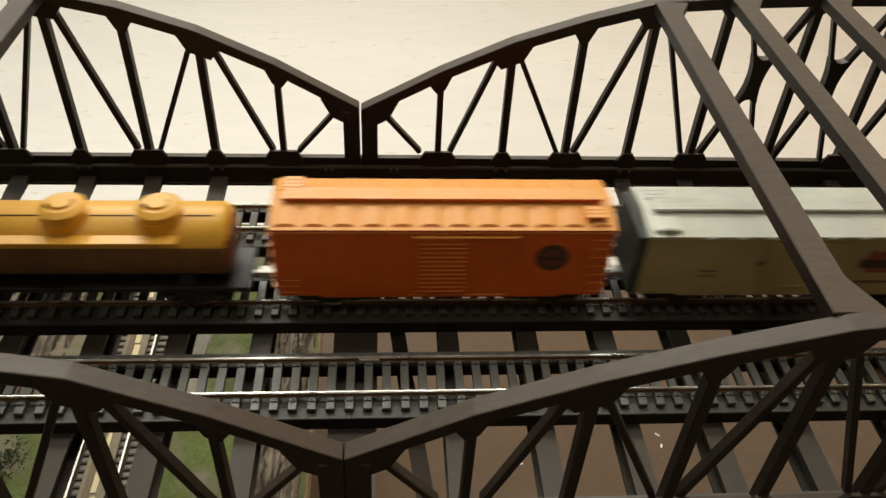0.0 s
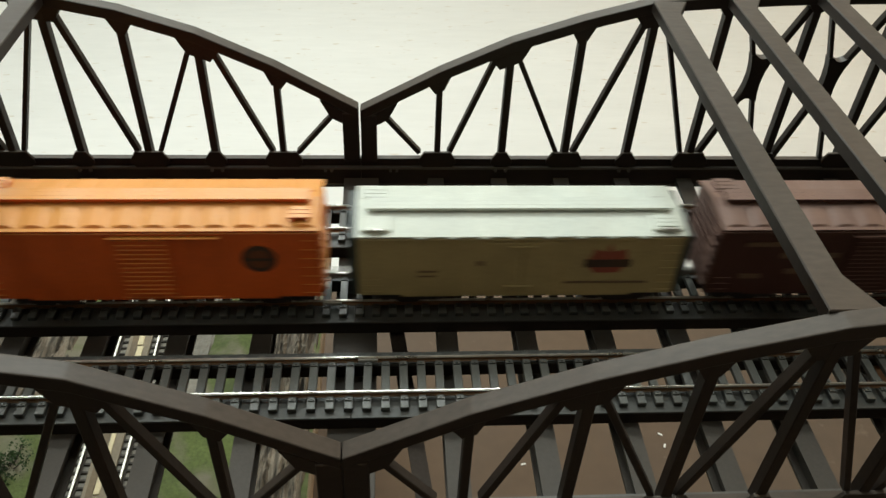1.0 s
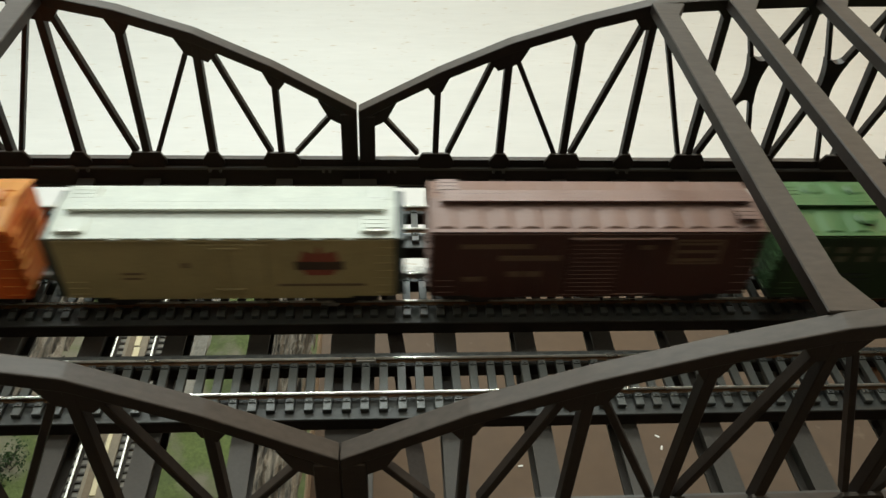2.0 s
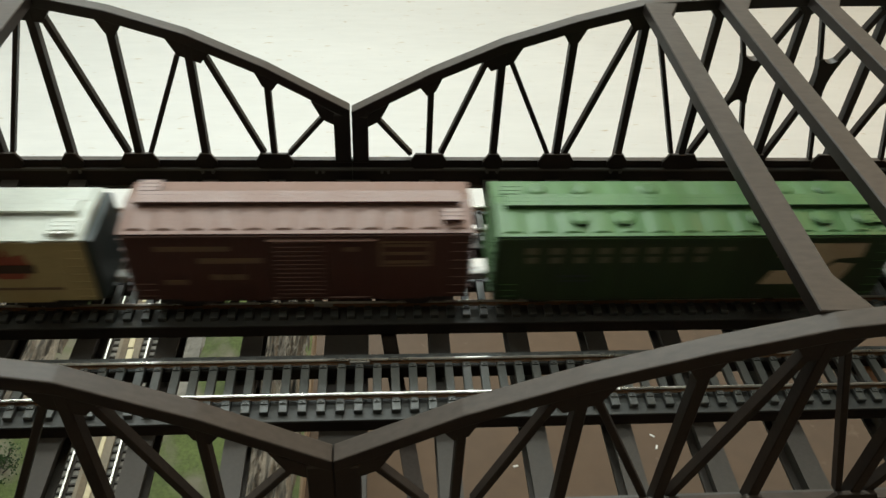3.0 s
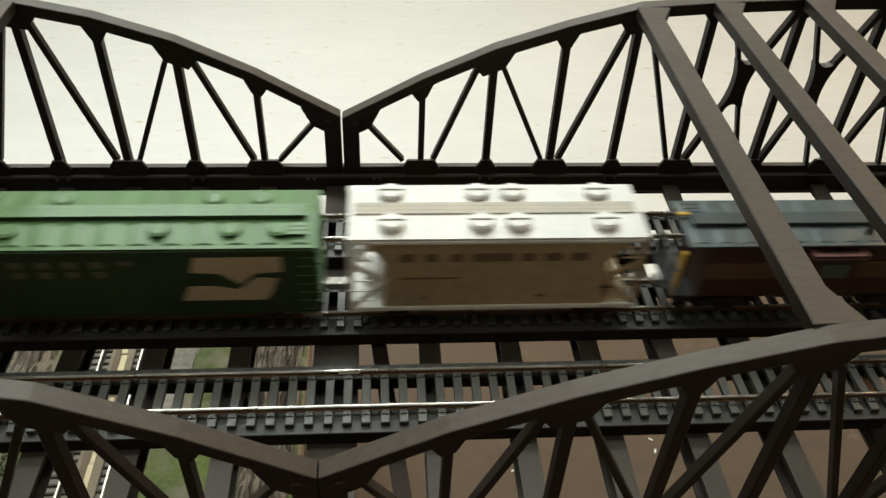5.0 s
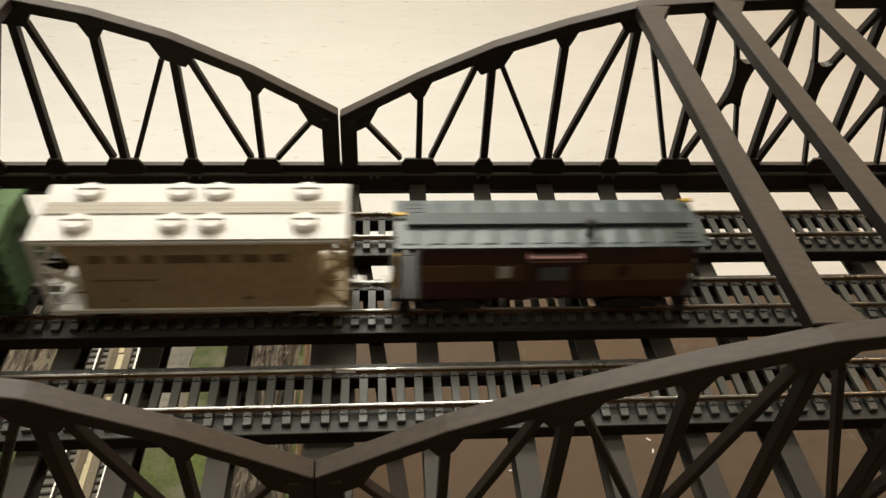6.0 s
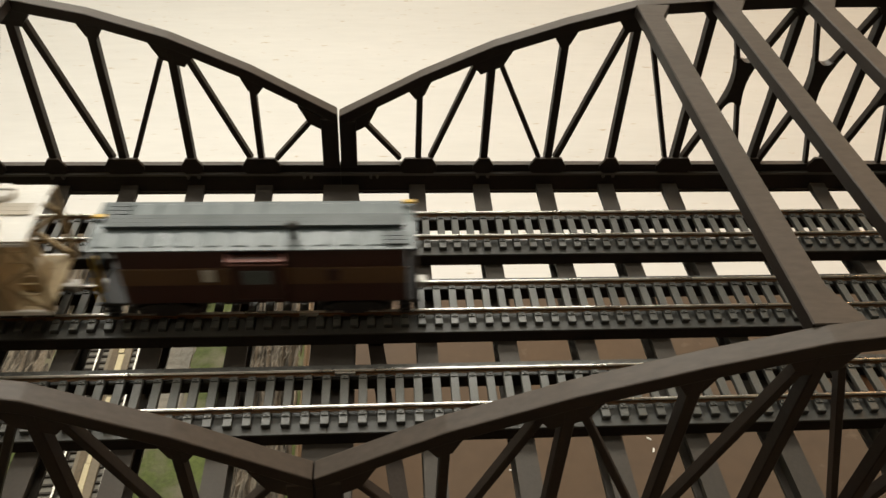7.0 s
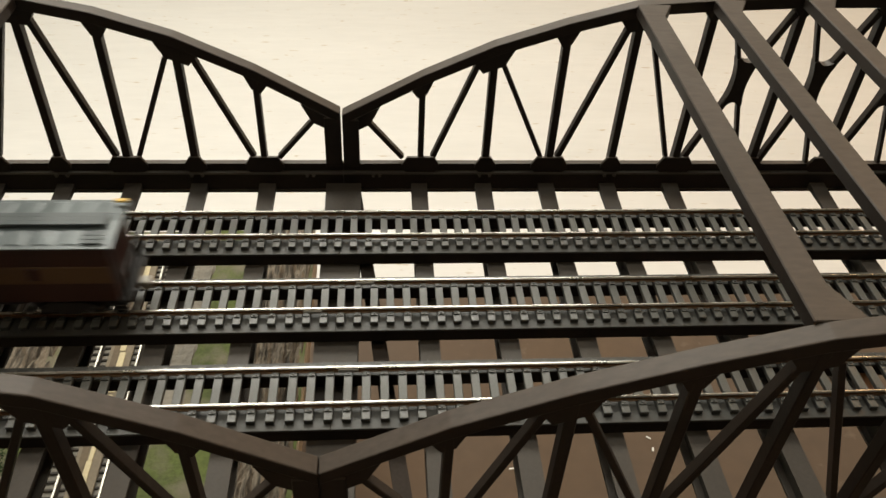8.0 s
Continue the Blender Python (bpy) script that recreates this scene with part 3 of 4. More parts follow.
def bark(x0, x1, y0, y1, z, seed, label):
    """A split slab of bark with deep uneven furrows along its length."""
    bm = bmesh.new()
    nx, ny = 40, 160
    top = []
    for i in range(nx + 1):
        row = []
        for j in range(ny + 1):
            u, v = i / nx, j / ny
            y = y0 + (y1 - y0) * v
            wob = noise.noise((seed, y * 25, 0)) * 0.004
            x = x0 + (x1 - x0) * u + wob
            ridge = abs(noise.noise((x * 230 + seed, y * 24, seed))) * 0.016 + noise.noise((x * 90, y * 60, seed)) * 0.004
            row.append(bm.verts.new((x, y, z + math.sin(math.pi * u) * 0.006 + ridge - (0.008 if i in (0, nx) else 0))))
        top.append(row)
    for i in range(nx):
        for j in range(ny):
            bm.faces.new((top[i][j], top[i + 1][j], top[i + 1][j + 1], top[i][j + 1]))
    ret = bmesh.ops.extrude_face_region(bm, geom=bm.faces[:])
    for v in ret["geom"]:
        if isinstance(v, bmesh.types.BMVert):
            v.co.z = z - 0.008
    return tagged(part("bark_slab", bm, M_BARK), label, "bark", group="bark slabs")


bark(-0.098, -0.050, -0.190, 0.375, LOW - 0.006, 2.3, "grey-brown furrowed bark slab along the bank edge")
bark(-0.335, -0.252, 0.135, 0.375, LOW - 0.006, 8.1, "grey-brown furrowed bark slab beside the low track")

# ---- train ----
HW = 0.0165


def truck(car, x):
    """A two-axle truck: side frames, bolster and wheelsets."""
    wheels = []
    for e in (-1, 1):
        bm = bmesh.new()
        y = e * 0.0118
        extrude_xz(bm, [(x - 0.0125, 0.0062), (x - 0.0125, 0.0040), (x - 0.0070, 0.0040), (x - 0.0040, 0.0022), (x + 0.0040, 0.0022), (x + 0.0070, 0.0040),
                        (x + 0.0125, 0.0040), (x + 0.0125, 0.0062), (x + 0.0060, 0.0088), (x - 0.0060, 0.0088)], y - 0.0010, y + 0.0010)
        f = part("truck_sideframe", bm, M_BLACK, car)
        for dx in (-0.0102, 0.0102):
            part("journal_box", bbox(x + dx - 0.0016, x + dx + 0.0016, y - 0.0018 if e < 0 else y + 0.0008, y - 0.0008 if e < 0 else y + 0.0018, 0.0038, 0.0066), M_BLACK, f)
    part("bolster", bbox(x - 0.0030, x + 0.0030, -0.0108, 0.0108, 0.0052, 0.0095), M_BLACK, car)
    for dx in (-0.0102, 0.0102):
        bm = bmesh.new()
        cyl(bm, (0, -0.0112, 0), (0, 0.0112, 0), 0.0010, 8)
        for e in (-1, 1):
            cyl(bm, (0, e * 0.0078, 0), (0, e * 0.0095, 0), 0.00525, 20)
            cyl(bm, (0, e * 0.0073, 0), (0, e * 0.0078, 0), 0.0060, 20)
        w = part("wheelset", bm, M_BLACK, car)
        w.matrix_basis = pose(x + dx, 0, 0.00525)
        wheels.append((w, x + dx))
    return wheels


def underframe(car, L, end=0.0):
    part("centre_sill", bbox(-L / 2 + 0.002, L / 2 - 0.002, -0.0035, 0.0035, 0.0068, 0.0100), M_BLACK, car)
    for e in (-1, 1):
        bm = bmesh.new()
        x = e * L / 2
        a, b = sorted((x - e * 0.003, x + e * 0.0035))
        box(bm, a, b, -0.0012, 0.0012, 0.0068, 0.0088)
        a, b = sorted((x + e * 0.0025, x + e * 0.0058))
        box(bm, a, b, -0.0024, 0.0024, 0.0060, 0.0098)
        part("coupler", bevel(bm, 0.0003), M_COUPLER, car)
    for x in (-0.016, 0.010):
        bm = bmesh.new()
        cyl(bm, (x, -0.0085, 0.0072), (x + 0.010, -0.0085, 0.0072), 0.0022, 10)
        part("brake_cylinder", bm, M_BLACK, car)


def ladder(car, x, y, z0, z1, w, mat, rungs, axis="x"):
    for i in range(rungs):
        z = z0 + (z1 - z0) * i / (rungs - 1)
        bm = bmesh.new()
        if axis == "x":
            box(bm, x - w / 2, x + w / 2, y - 0.0004, y + 0.0004, z - 0.0002, z + 0.0002)
        else:
            box(bm, x - 0.0006, x + 0.0006, y - w / 2, y + w / 2, z - 0.0003, z + 0.0003)
        part("ladder_rung", bm, mat, car)


def gable_roof(car, L, ze, zp, mat, ribs, hw=HW, lift=0.0008, board=True, board_mat=None, board_gap=0.0, overhang=0.0006):
    t = 0.0011
    bm = bmesh.new()
    extrude_yz(bm, [(-hw - overhang, ze), (-hw - overhang, ze + 0.0006), (0, zp), (hw + overhang, ze + 0.0006), (hw + overhang, ze), (0, zp - t)], -L / 2 - 0.0004, L / 2 + 0.0004)
    roof = part("roof", bm, mat, car)
    for i in range(ribs):
        x = -L / 2 + L * (i + 0.5) / ribs
        for e in (-1, 1):
            # raised panel with sloping flanks
            bm = bmesh.new()
            w = L / ribs * 0.20
            y0, y1 = e * (hw - 0.0008), e * 0.0048
            zz = lambda y: ze + 0.0006 + (zp - ze - 0.0006) * (1 - abs(y) / (hw + overhang))
            lo = [bm.verts.new(v) for v in ((x - w * 2.3, y0, zz(y0) - 0.0002), (x + w * 2.3, y0, zz(y0) - 0.0002), (x + w * 2.3, y1, zz(y1) - 0.0002), (x - w * 2.3, y1, zz(y1) - 0.0002))]
            y2, y3 = y0 - e * 0.0010, y1 + e * 0.0006
            hi = [bm.verts.new(v) for v in ((x - w, y2, zz(y2) + lift), (x + w, y2, zz(y2) + lift), (x + w, y3, zz(y3) + lift * 0.75), (x - w, y3, zz(y3) + lift * 0.75))]
            bm.faces.new(hi)
            for k in range(4):
                bm.faces.new((lo[k], lo[(k + 1) % 4], hi[(k + 1) % 4], hi[k]))
            part("roof_panel", bm, mat, roof)
    if board:
        bm = bmesh.new()
        for a in (-0.0037, -0.00125, 0.0012):
            box(bm, -L / 2 + 0.004, L / 2 - 0.004, a, a + 0.0024, zp + 0.0006, zp + 0.0017)
        for i in range(10):
            x = -L / 2 + 0.008 + (L - 0.016) * i / 9
            box(bm, x - 0.0006, x + 0.0006, -0.0034, 0.0034, zp - 0.0006, zp + 0.0010)
        part("running_board", bm, board_mat or mat, roof)
        for e in (-1, 1):
            x = e * (L / 2 - 0.0075)
            for yy in (-0.0098,) if e > 0 else (0.0098,):
                bm = bmesh.new()
                for k in range(3):
                    box(bm, x - 0.0040, x + 0.0040, yy - 0.0036 + k * 0.0025, yy - 0.0014 + k * 0.0025, zp - 0.0006, zp + 0.0001)
                for k in (-0.003, 0.003):
                    box(bm, x + k - 0.0005, x + k + 0.0005, yy - 0.003, yy + 0.003, ze + 0.0010, zp - 0.0006)
                part("lateral_walk", bm, board_mat or mat, roof)
    return roof


def print_bars(car, rows, mat, y=-HW):
    """Lettering too small or soft to read: plain bars of its size."""
    for x0, x1, z0, z1 in rows:
        bm = bmesh.new()
        box(bm, x0, x1, y - 0.00025, y + 0.0002, z0, z1)
        part("lettering_bar", bm, mat, car)


def box_car(L, zb, ze, zp, body_mat, roof_mat, label, door=True, ribs=12, ladders=True, roof_ribs=True, hw=HW, lift=0.0008, rib_depth=0.0005):
    car = thing("boxcar", label, "freight car", group="freight cars of the train")
    body = part("body", bbox(-L / 2, L / 2, -hw, hw, zb, ze + 0.0002, 0.0005), body_mat, car)
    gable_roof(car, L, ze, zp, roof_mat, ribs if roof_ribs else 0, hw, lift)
    part("side_sill", bbox(-L / 2 + 0.018, L / 2 - 0.018, -hw + 0.0003, hw - 0.0003, zb - 0.0012, zb + 0.0010), body_mat, car)
    part("eave_strip", bbox(-L / 2, L / 2, -hw - 0.0007, -hw + 0.0003, ze - 0.0016, ze - 0.0006, 0.0002), body_mat, car)
    if door:
        d = part("door", bbox(-0.0115, 0.0105, -hw - 0.0009, -hw + 0.0002, zb + 0.0014, ze - 0.0022), body_mat, car)
        n = 13
        for i in range(n):
            z = zb + 0.0034 + (ze - zb - 0.0075) * i / (n - 1)
            part("door_rib", bbox(-0.0100, 0.0090, -hw - 0.0009 - rib_depth, -hw - 0.0007, z - 0.0005, z + 0.0005, 0.0001), body_mat, d)
        part("door_track", bbox(-0.0125, 0.0300, -hw - 0.0018, -hw + 0.0002, ze - 0.0030, ze - 0.0022, 0.0002), body_mat, car)
        part("door_track", bbox(-0.0125, 0.0270, -hw - 0.0005, -hw + 0.0002, zb + 0.0002, zb + 0.0011, 0.0002), body_mat, car)
    # riveted seams
    for i in range(1, 12):
        x = -L / 2 + L * i / 12
        if abs(x) > 0.014:
            part("side_seam", bbox(x - 0.00025, x + 0.00025, -hw - 0.00018, -hw + 0.0002, zb + 0.001, ze - 0.0016, 0.0001), body_mat, car)
    if ladders:
        for x, n in ((L / 2 - 0.0042, 7), (-L / 2 + 0.0060, 3)):
            ladder(car, x, -hw, zb + 0.0025, (ze - 0.005) if n == 7 else zb + 0.009, 0.0066, body_mat, n)
    # end corrugations and brake wheel
    for e in (-1, 1):
        for i in range(9):
            z = zb + 0.003 + (ze - zb - 0.006) * i / 8
            x = e * L / 2
            a, b = sorted((x, x + e * 0.0008))
            part("end_rib", bbox(a, b, -hw + 0.002, hw - 0.002, z - 0.0008, z + 0.0008, 0.0003), body_mat, car)
        ladder(car, e * (L / 2 + 0.0008), -hw + 0.0045, zb + 0.004, ze - 0.004, 0.006, body_mat, 6, "y")
    bm = bmesh.new()
    cyl(bm, (L / 2 + 0.0014, 0.004, ze - 0.006), (L / 2 + 0.0020, 0.004, ze - 0.006), 0.0030, 14)
    part("brake_wheel", bm, body_mat, car)
    underframe(car, L)
    return car, truck(car, -L / 2 + 0.021) + truck(car, L / 2 - 0.021)


TRAIN = []
SPEED = 0.1168


def orange_car():
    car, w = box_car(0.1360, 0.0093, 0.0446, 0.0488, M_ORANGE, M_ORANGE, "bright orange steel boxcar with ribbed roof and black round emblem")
    bm = bmesh.new()
    cyl(bm, (0.0440, -HW - 0.0003, 0.0305), (0.0440, -HW + 0.0001, 0.0305), 0.0068, 32)
    part("emblem_disc", bm, M_SOOT, car, "brownish black round emblem")
    bm = bmesh.new()
    cyl(bm, (0.0440, -HW - 0.0005, 0.0305), (0.0440, -HW - 0.0002, 0.0305), 0.0046, 28)
    part("emblem_centre", bm, M_RUST, car, "rust brown centre of the emblem")
    print_bars(car, [(0.0385, 0.0495, 0.0298, 0.0312)], M_SOOT, -HW - 0.0005)
    TRAIN.append((car, 0.0340, w))


def reefer_car():
    L = 0.1326
    car, w = box_car(L, 0.0096, 0.0412, 0.0440, M_REEFER, M_REEFROOF, "cream refrigerator boxcar with pale roof hatches and red emblem", door=False, roof_ribs=False)
    for x in (-L / 2 + 0.0075, L / 2 - 0.0075):
        for y in (-0.0102, 0.0102):
            h = part("ice_hatch", bbox(x - 0.0060, x + 0.0060, y - 0.0048, y + 0.0048, 0.0412, 0.0436, 0.0007, 2), M_REEFROOF, car)
            part("hatch_bar", bbox(x - 0.0030, x + 0.0030, y - 0.0056, y - 0.0040, 0.0435, 0.0442, 0.0002), M_COUPLER, h)
    for i in range(8):
        x = -L / 2 + 0.025 + i * 0.0128
        part("roof_clip", bbox(x - 0.0020, x + 0.0020, -HW - 0.0012, -HW - 0.0004, 0.0408, 0.0416, 0.0002), M_REEFROOF, car)
    for x in (-0.008, 0.008):
        part("side_door", bbox(x - 0.0072, x + 0.0072, -HW - 0.0006, -HW + 0.0002, 0.0125, 0.0385), M_REEFER, car)
    # dark panels put the shade of the car ends into the colour
    for e in (-1, 1):
        part("end_shade_panel", bbox(min(e * L / 2, e * (L / 2 + 0.0036)), max(e * L / 2, e * (L / 2 + 0.0036)), -HW + 0.0006, HW - 0.0006, 0.0100, 0.0404, 0.0003), M_SLATE, car, "dark slate panel carrying the end's shade")
    for z in (0.0150, 0.0365):
        part("door_hinge", bbox(-0.0055, 0.0055, -HW - 0.0012, -HW - 0.0004, z - 0.0005, z + 0.0005), M_REEFER, car)
    bm = bmesh.new()
    extrude_xz(bm, [(0.0270, 0.0270), (0.0300, 0.0345), (0.0345, 0.0330), (0.0360, 0.0375), (0.0378, 0.0330), (0.0425, 0.0345), (0.0445, 0.0270), (0.0410, 0.0220), (0.0310, 0.0220)], -HW - 0.0003, -HW)
    part("emblem_shape", bm, M_FADED, car, "faded red emblem")
    bm = bmesh.new()
    box(bm, 0.0265, 0.0455, -HW - 0.0006, -HW, 0.0252, 0.0292)
    part("emblem_band", bm, M_SOOT, car, "brownish black band")
    print_bars(car, [(0.0190, 0.0540, 0.0160, 0.0172), (-0.0420, -0.0340, 0.0225, 0.0235), (-0.0420, -0.0345, 0.0200, 0.0208), (-0.0180, -0.0135, 0.0262, 0.0285)], M_WORN)
    TRAIN.append((car, 0.1830, w))


def brown_car():
    car, w = box_car(0.1355, 0.0093, 0.0440, 0.0482, M_BROWN, M_BROWN, "dark oxide red steel boxcar with paler ribbed roof", lift=0.0006, rib_depth=0.0002)
    print_bars(car, [(-0.0560, -0.0270, 0.0355, 0.0378), (-0.0400, -0.0150, 0.0292, 0.0318), (-0.0545, -0.0455, 0.0180, 0.0205), (-0.0360, -0.0300, 0.0205, 0.0232),
                     (-0.0290, -0.0220, 0.0205, 0.0232), (0.0330, 0.0500, 0.0372, 0.0384), (0.0330, 0.0500, 0.0330, 0.0345), (0.0330, 0.0500, 0.0285, 0.0300), (0.0170, 0.0230, 0.0350, 0.0372),
                     (0.0310, 0.0325, 0.0270, 0.0400), (0.0505, 0.0520, 0.0270, 0.0400), (0.0325, 0.0505, 0.0392, 0.0400), (0.0325, 0.0505, 0.0270, 0.0277)], M_TANPRINT)
    TRAIN.append((car, 0.3314, w))


def green_car():
    L, GW = 0.1668, 0.0180
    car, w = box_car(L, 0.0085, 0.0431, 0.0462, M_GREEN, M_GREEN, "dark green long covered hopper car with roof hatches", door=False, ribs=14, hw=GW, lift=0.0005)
    for xs_, y in (((-0.050, -0.032, 0.024, 0.051, 0.069), -0.0098), ((-0.065, -0.046, -0.017, 0.042, 0.0605), 0.0098)):
        for x in xs_:
            bm = bmesh.new()
            cyl(bm, (x, y, 0.0430), (x, y, 0.0460), 0.0036, 20)
            cyl(bm, (x, y, 0.0460), (x, y, 0.0467), 0.0042, 20, 0.0030)
            part("roof_hatch", bm, M_GREEN, car)
    bars = []
    for i in range(8):
        x = -0.0720 + i * 0.0100
        bars += [(x, x + 0.0052, 0.0340, 0.0372), (x + 0.0006, x + 0.0052, 0.0292, 0.0322)]
    bars += [(0.0085, 0.0140, 0.0352, 0.0372)]
    print_bars(car, [(-0.0570, -0.0440, 0.0215, 0.0225), (-0.0570, -0.0430, 0.0190, 0.0198)], M_SLATE, -GW)
    print_bars(car, bars, M_DIM, -GW)
    # emblem: two pale slanted blocks cut by a dark wave
    bm = bmesh.new()
    extrude_xz(bm, [(0.0369, 0.0388), (0.0700, 0.0388), (0.0698, 0.0314), (0.0594, 0.0306), (0.0531, 0.0250), (0.0462, 0.0306), (0.0347, 0.0313)], -GW - 0.0003, -GW + 0.0001)
    extrude_xz(bm, [(0.0335, 0.0240), (0.0438, 0.0240), (0.0519, 0.0221), (0.0602, 0.0284), (0.0678, 0.0276), (0.0650, 0.0199), (0.0625, 0.0166), (0.0300, 0.0166)], -GW - 0.0003, -GW + 0.0001)
    part("emblem_shape", bm, M_PALE, car, "pale angular emblem")
    TRAIN.append((car, 0.4929, w))


def white_hopper():
    L, WW = 0.1170, 0.0170
    car = thing("covered_hopper", "greyish white covered hopper car with eight roof hatches", "freight car", group="freight cars of the train")
    zb, ze = 0.0098, 0.0460
    bm = bmesh.new()
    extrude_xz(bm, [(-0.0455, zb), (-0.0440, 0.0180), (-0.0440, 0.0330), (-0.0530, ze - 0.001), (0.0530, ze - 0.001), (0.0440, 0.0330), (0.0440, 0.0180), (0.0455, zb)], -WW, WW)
    part("body", bm, M_HOPTAN, car, "tan side")
    gable_roof(car, L, ze, ze + 0.0018, M_WHITE, 0, WW, board=False)
    part("top_rail", bbox(-L / 2, L / 2, -WW - 0.0010, -WW + 0.0003, ze - 0.0020, ze - 0.0004, 0.0002), M_WHITE, car)
    part("side_sill", bbox(-L / 2, L / 2, -WW - 0.0008, -WW + 0.0010, zb - 0.0014, zb + 0.0008), M_WHITE, car)
    part("side_sill", bbox(-L / 2, L / 2, WW - 0.0010, WW + 0.0008, zb - 0.0014, zb + 0.0008), M_WHITE, car)
    bm = bmesh.new()
    for a in (-0.0035, -0.0011, 0.0013):
        box(bm, -L / 2 + 0.002, L / 2 - 0.002, a, a + 0.0023, ze + 0.0017, ze + 0.0022)
    part("running_board", bm, M_WALK, car, "dusty beige running board")
    for x in (-0.0420, -0.0070, 0.0075, 0.0425):
        for y in (-0.0098, 0.0098):
            bm = bmesh.new()
            cyl(bm, (x, y, ze), (x, y, ze + 0.0030), 0.0046, 24)
            cyl(bm, (x, y, ze + 0.0030), (x, y, ze + 0.0040), 0.0052, 24, 0.0044)
            h = part("roof_hatch", bm, M_WHITE, car)
            part("hatch_strap", bbox(x - 0.0050, x + 0.0050, y - 0.0004, y + 0.0004, ze + 0.0036, ze + 0.0046, 0.0002), M_COUPLER, h)
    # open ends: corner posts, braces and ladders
    # the +x end goes tan to put its dimmer light into the colour
    for e, paint in ((-1, M_WHITE), (1, M_HOPTAN)):
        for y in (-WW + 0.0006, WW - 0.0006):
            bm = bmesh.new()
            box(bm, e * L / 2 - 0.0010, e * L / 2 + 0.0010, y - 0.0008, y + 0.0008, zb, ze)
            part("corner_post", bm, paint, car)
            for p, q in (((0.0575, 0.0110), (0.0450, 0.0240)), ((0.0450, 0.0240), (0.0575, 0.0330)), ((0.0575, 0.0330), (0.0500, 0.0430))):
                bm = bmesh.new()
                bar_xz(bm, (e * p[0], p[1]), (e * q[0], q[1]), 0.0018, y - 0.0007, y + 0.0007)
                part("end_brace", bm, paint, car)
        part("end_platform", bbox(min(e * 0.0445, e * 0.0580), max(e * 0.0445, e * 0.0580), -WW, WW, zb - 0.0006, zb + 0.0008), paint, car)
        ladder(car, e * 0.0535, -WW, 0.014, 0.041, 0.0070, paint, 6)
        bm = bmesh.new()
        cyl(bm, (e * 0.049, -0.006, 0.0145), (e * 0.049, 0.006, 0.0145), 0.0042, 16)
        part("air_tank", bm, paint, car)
    for x in (-0.022, 0.022):
        bm = bmesh.new()
        extrude_xz(bm, [(x - 0.016, zb), (x - 0.004, 0.0040), (x + 0.004, 0.0040), (x + 0.016, zb)], -0.0100, 0.0100)
        part("discharge_bay", bm, M_WHITE, car)
    print_bars(car, [(-0.0390, -0.0330, 0.0345, 0.0385), (-0.0290, -0.0240, 0.0345, 0.0385), (-0.0190, -0.0140, 0.0345, 0.0385), (-0.0105, 0.0060, 0.0345, 0.0385), (0.0090, 0.0150, 0.0345, 0.0385),
                     (0.0185, 0.0255, 0.0345, 0.0385), (0.0290, 0.0360, 0.0345, 0.0385), (0.0170, 0.0205, 0.0150, 0.0165), (-0.0390, -0.0150, 0.0255, 0.0262), (-0.0300, -0.0280, 0.0145, 0.0160)], M_WORN, -WW)
    underframe(car, L)
    TRAIN.append((car, 0.6474, truck(car, -0.0395) + truck(car, 0.0395)))


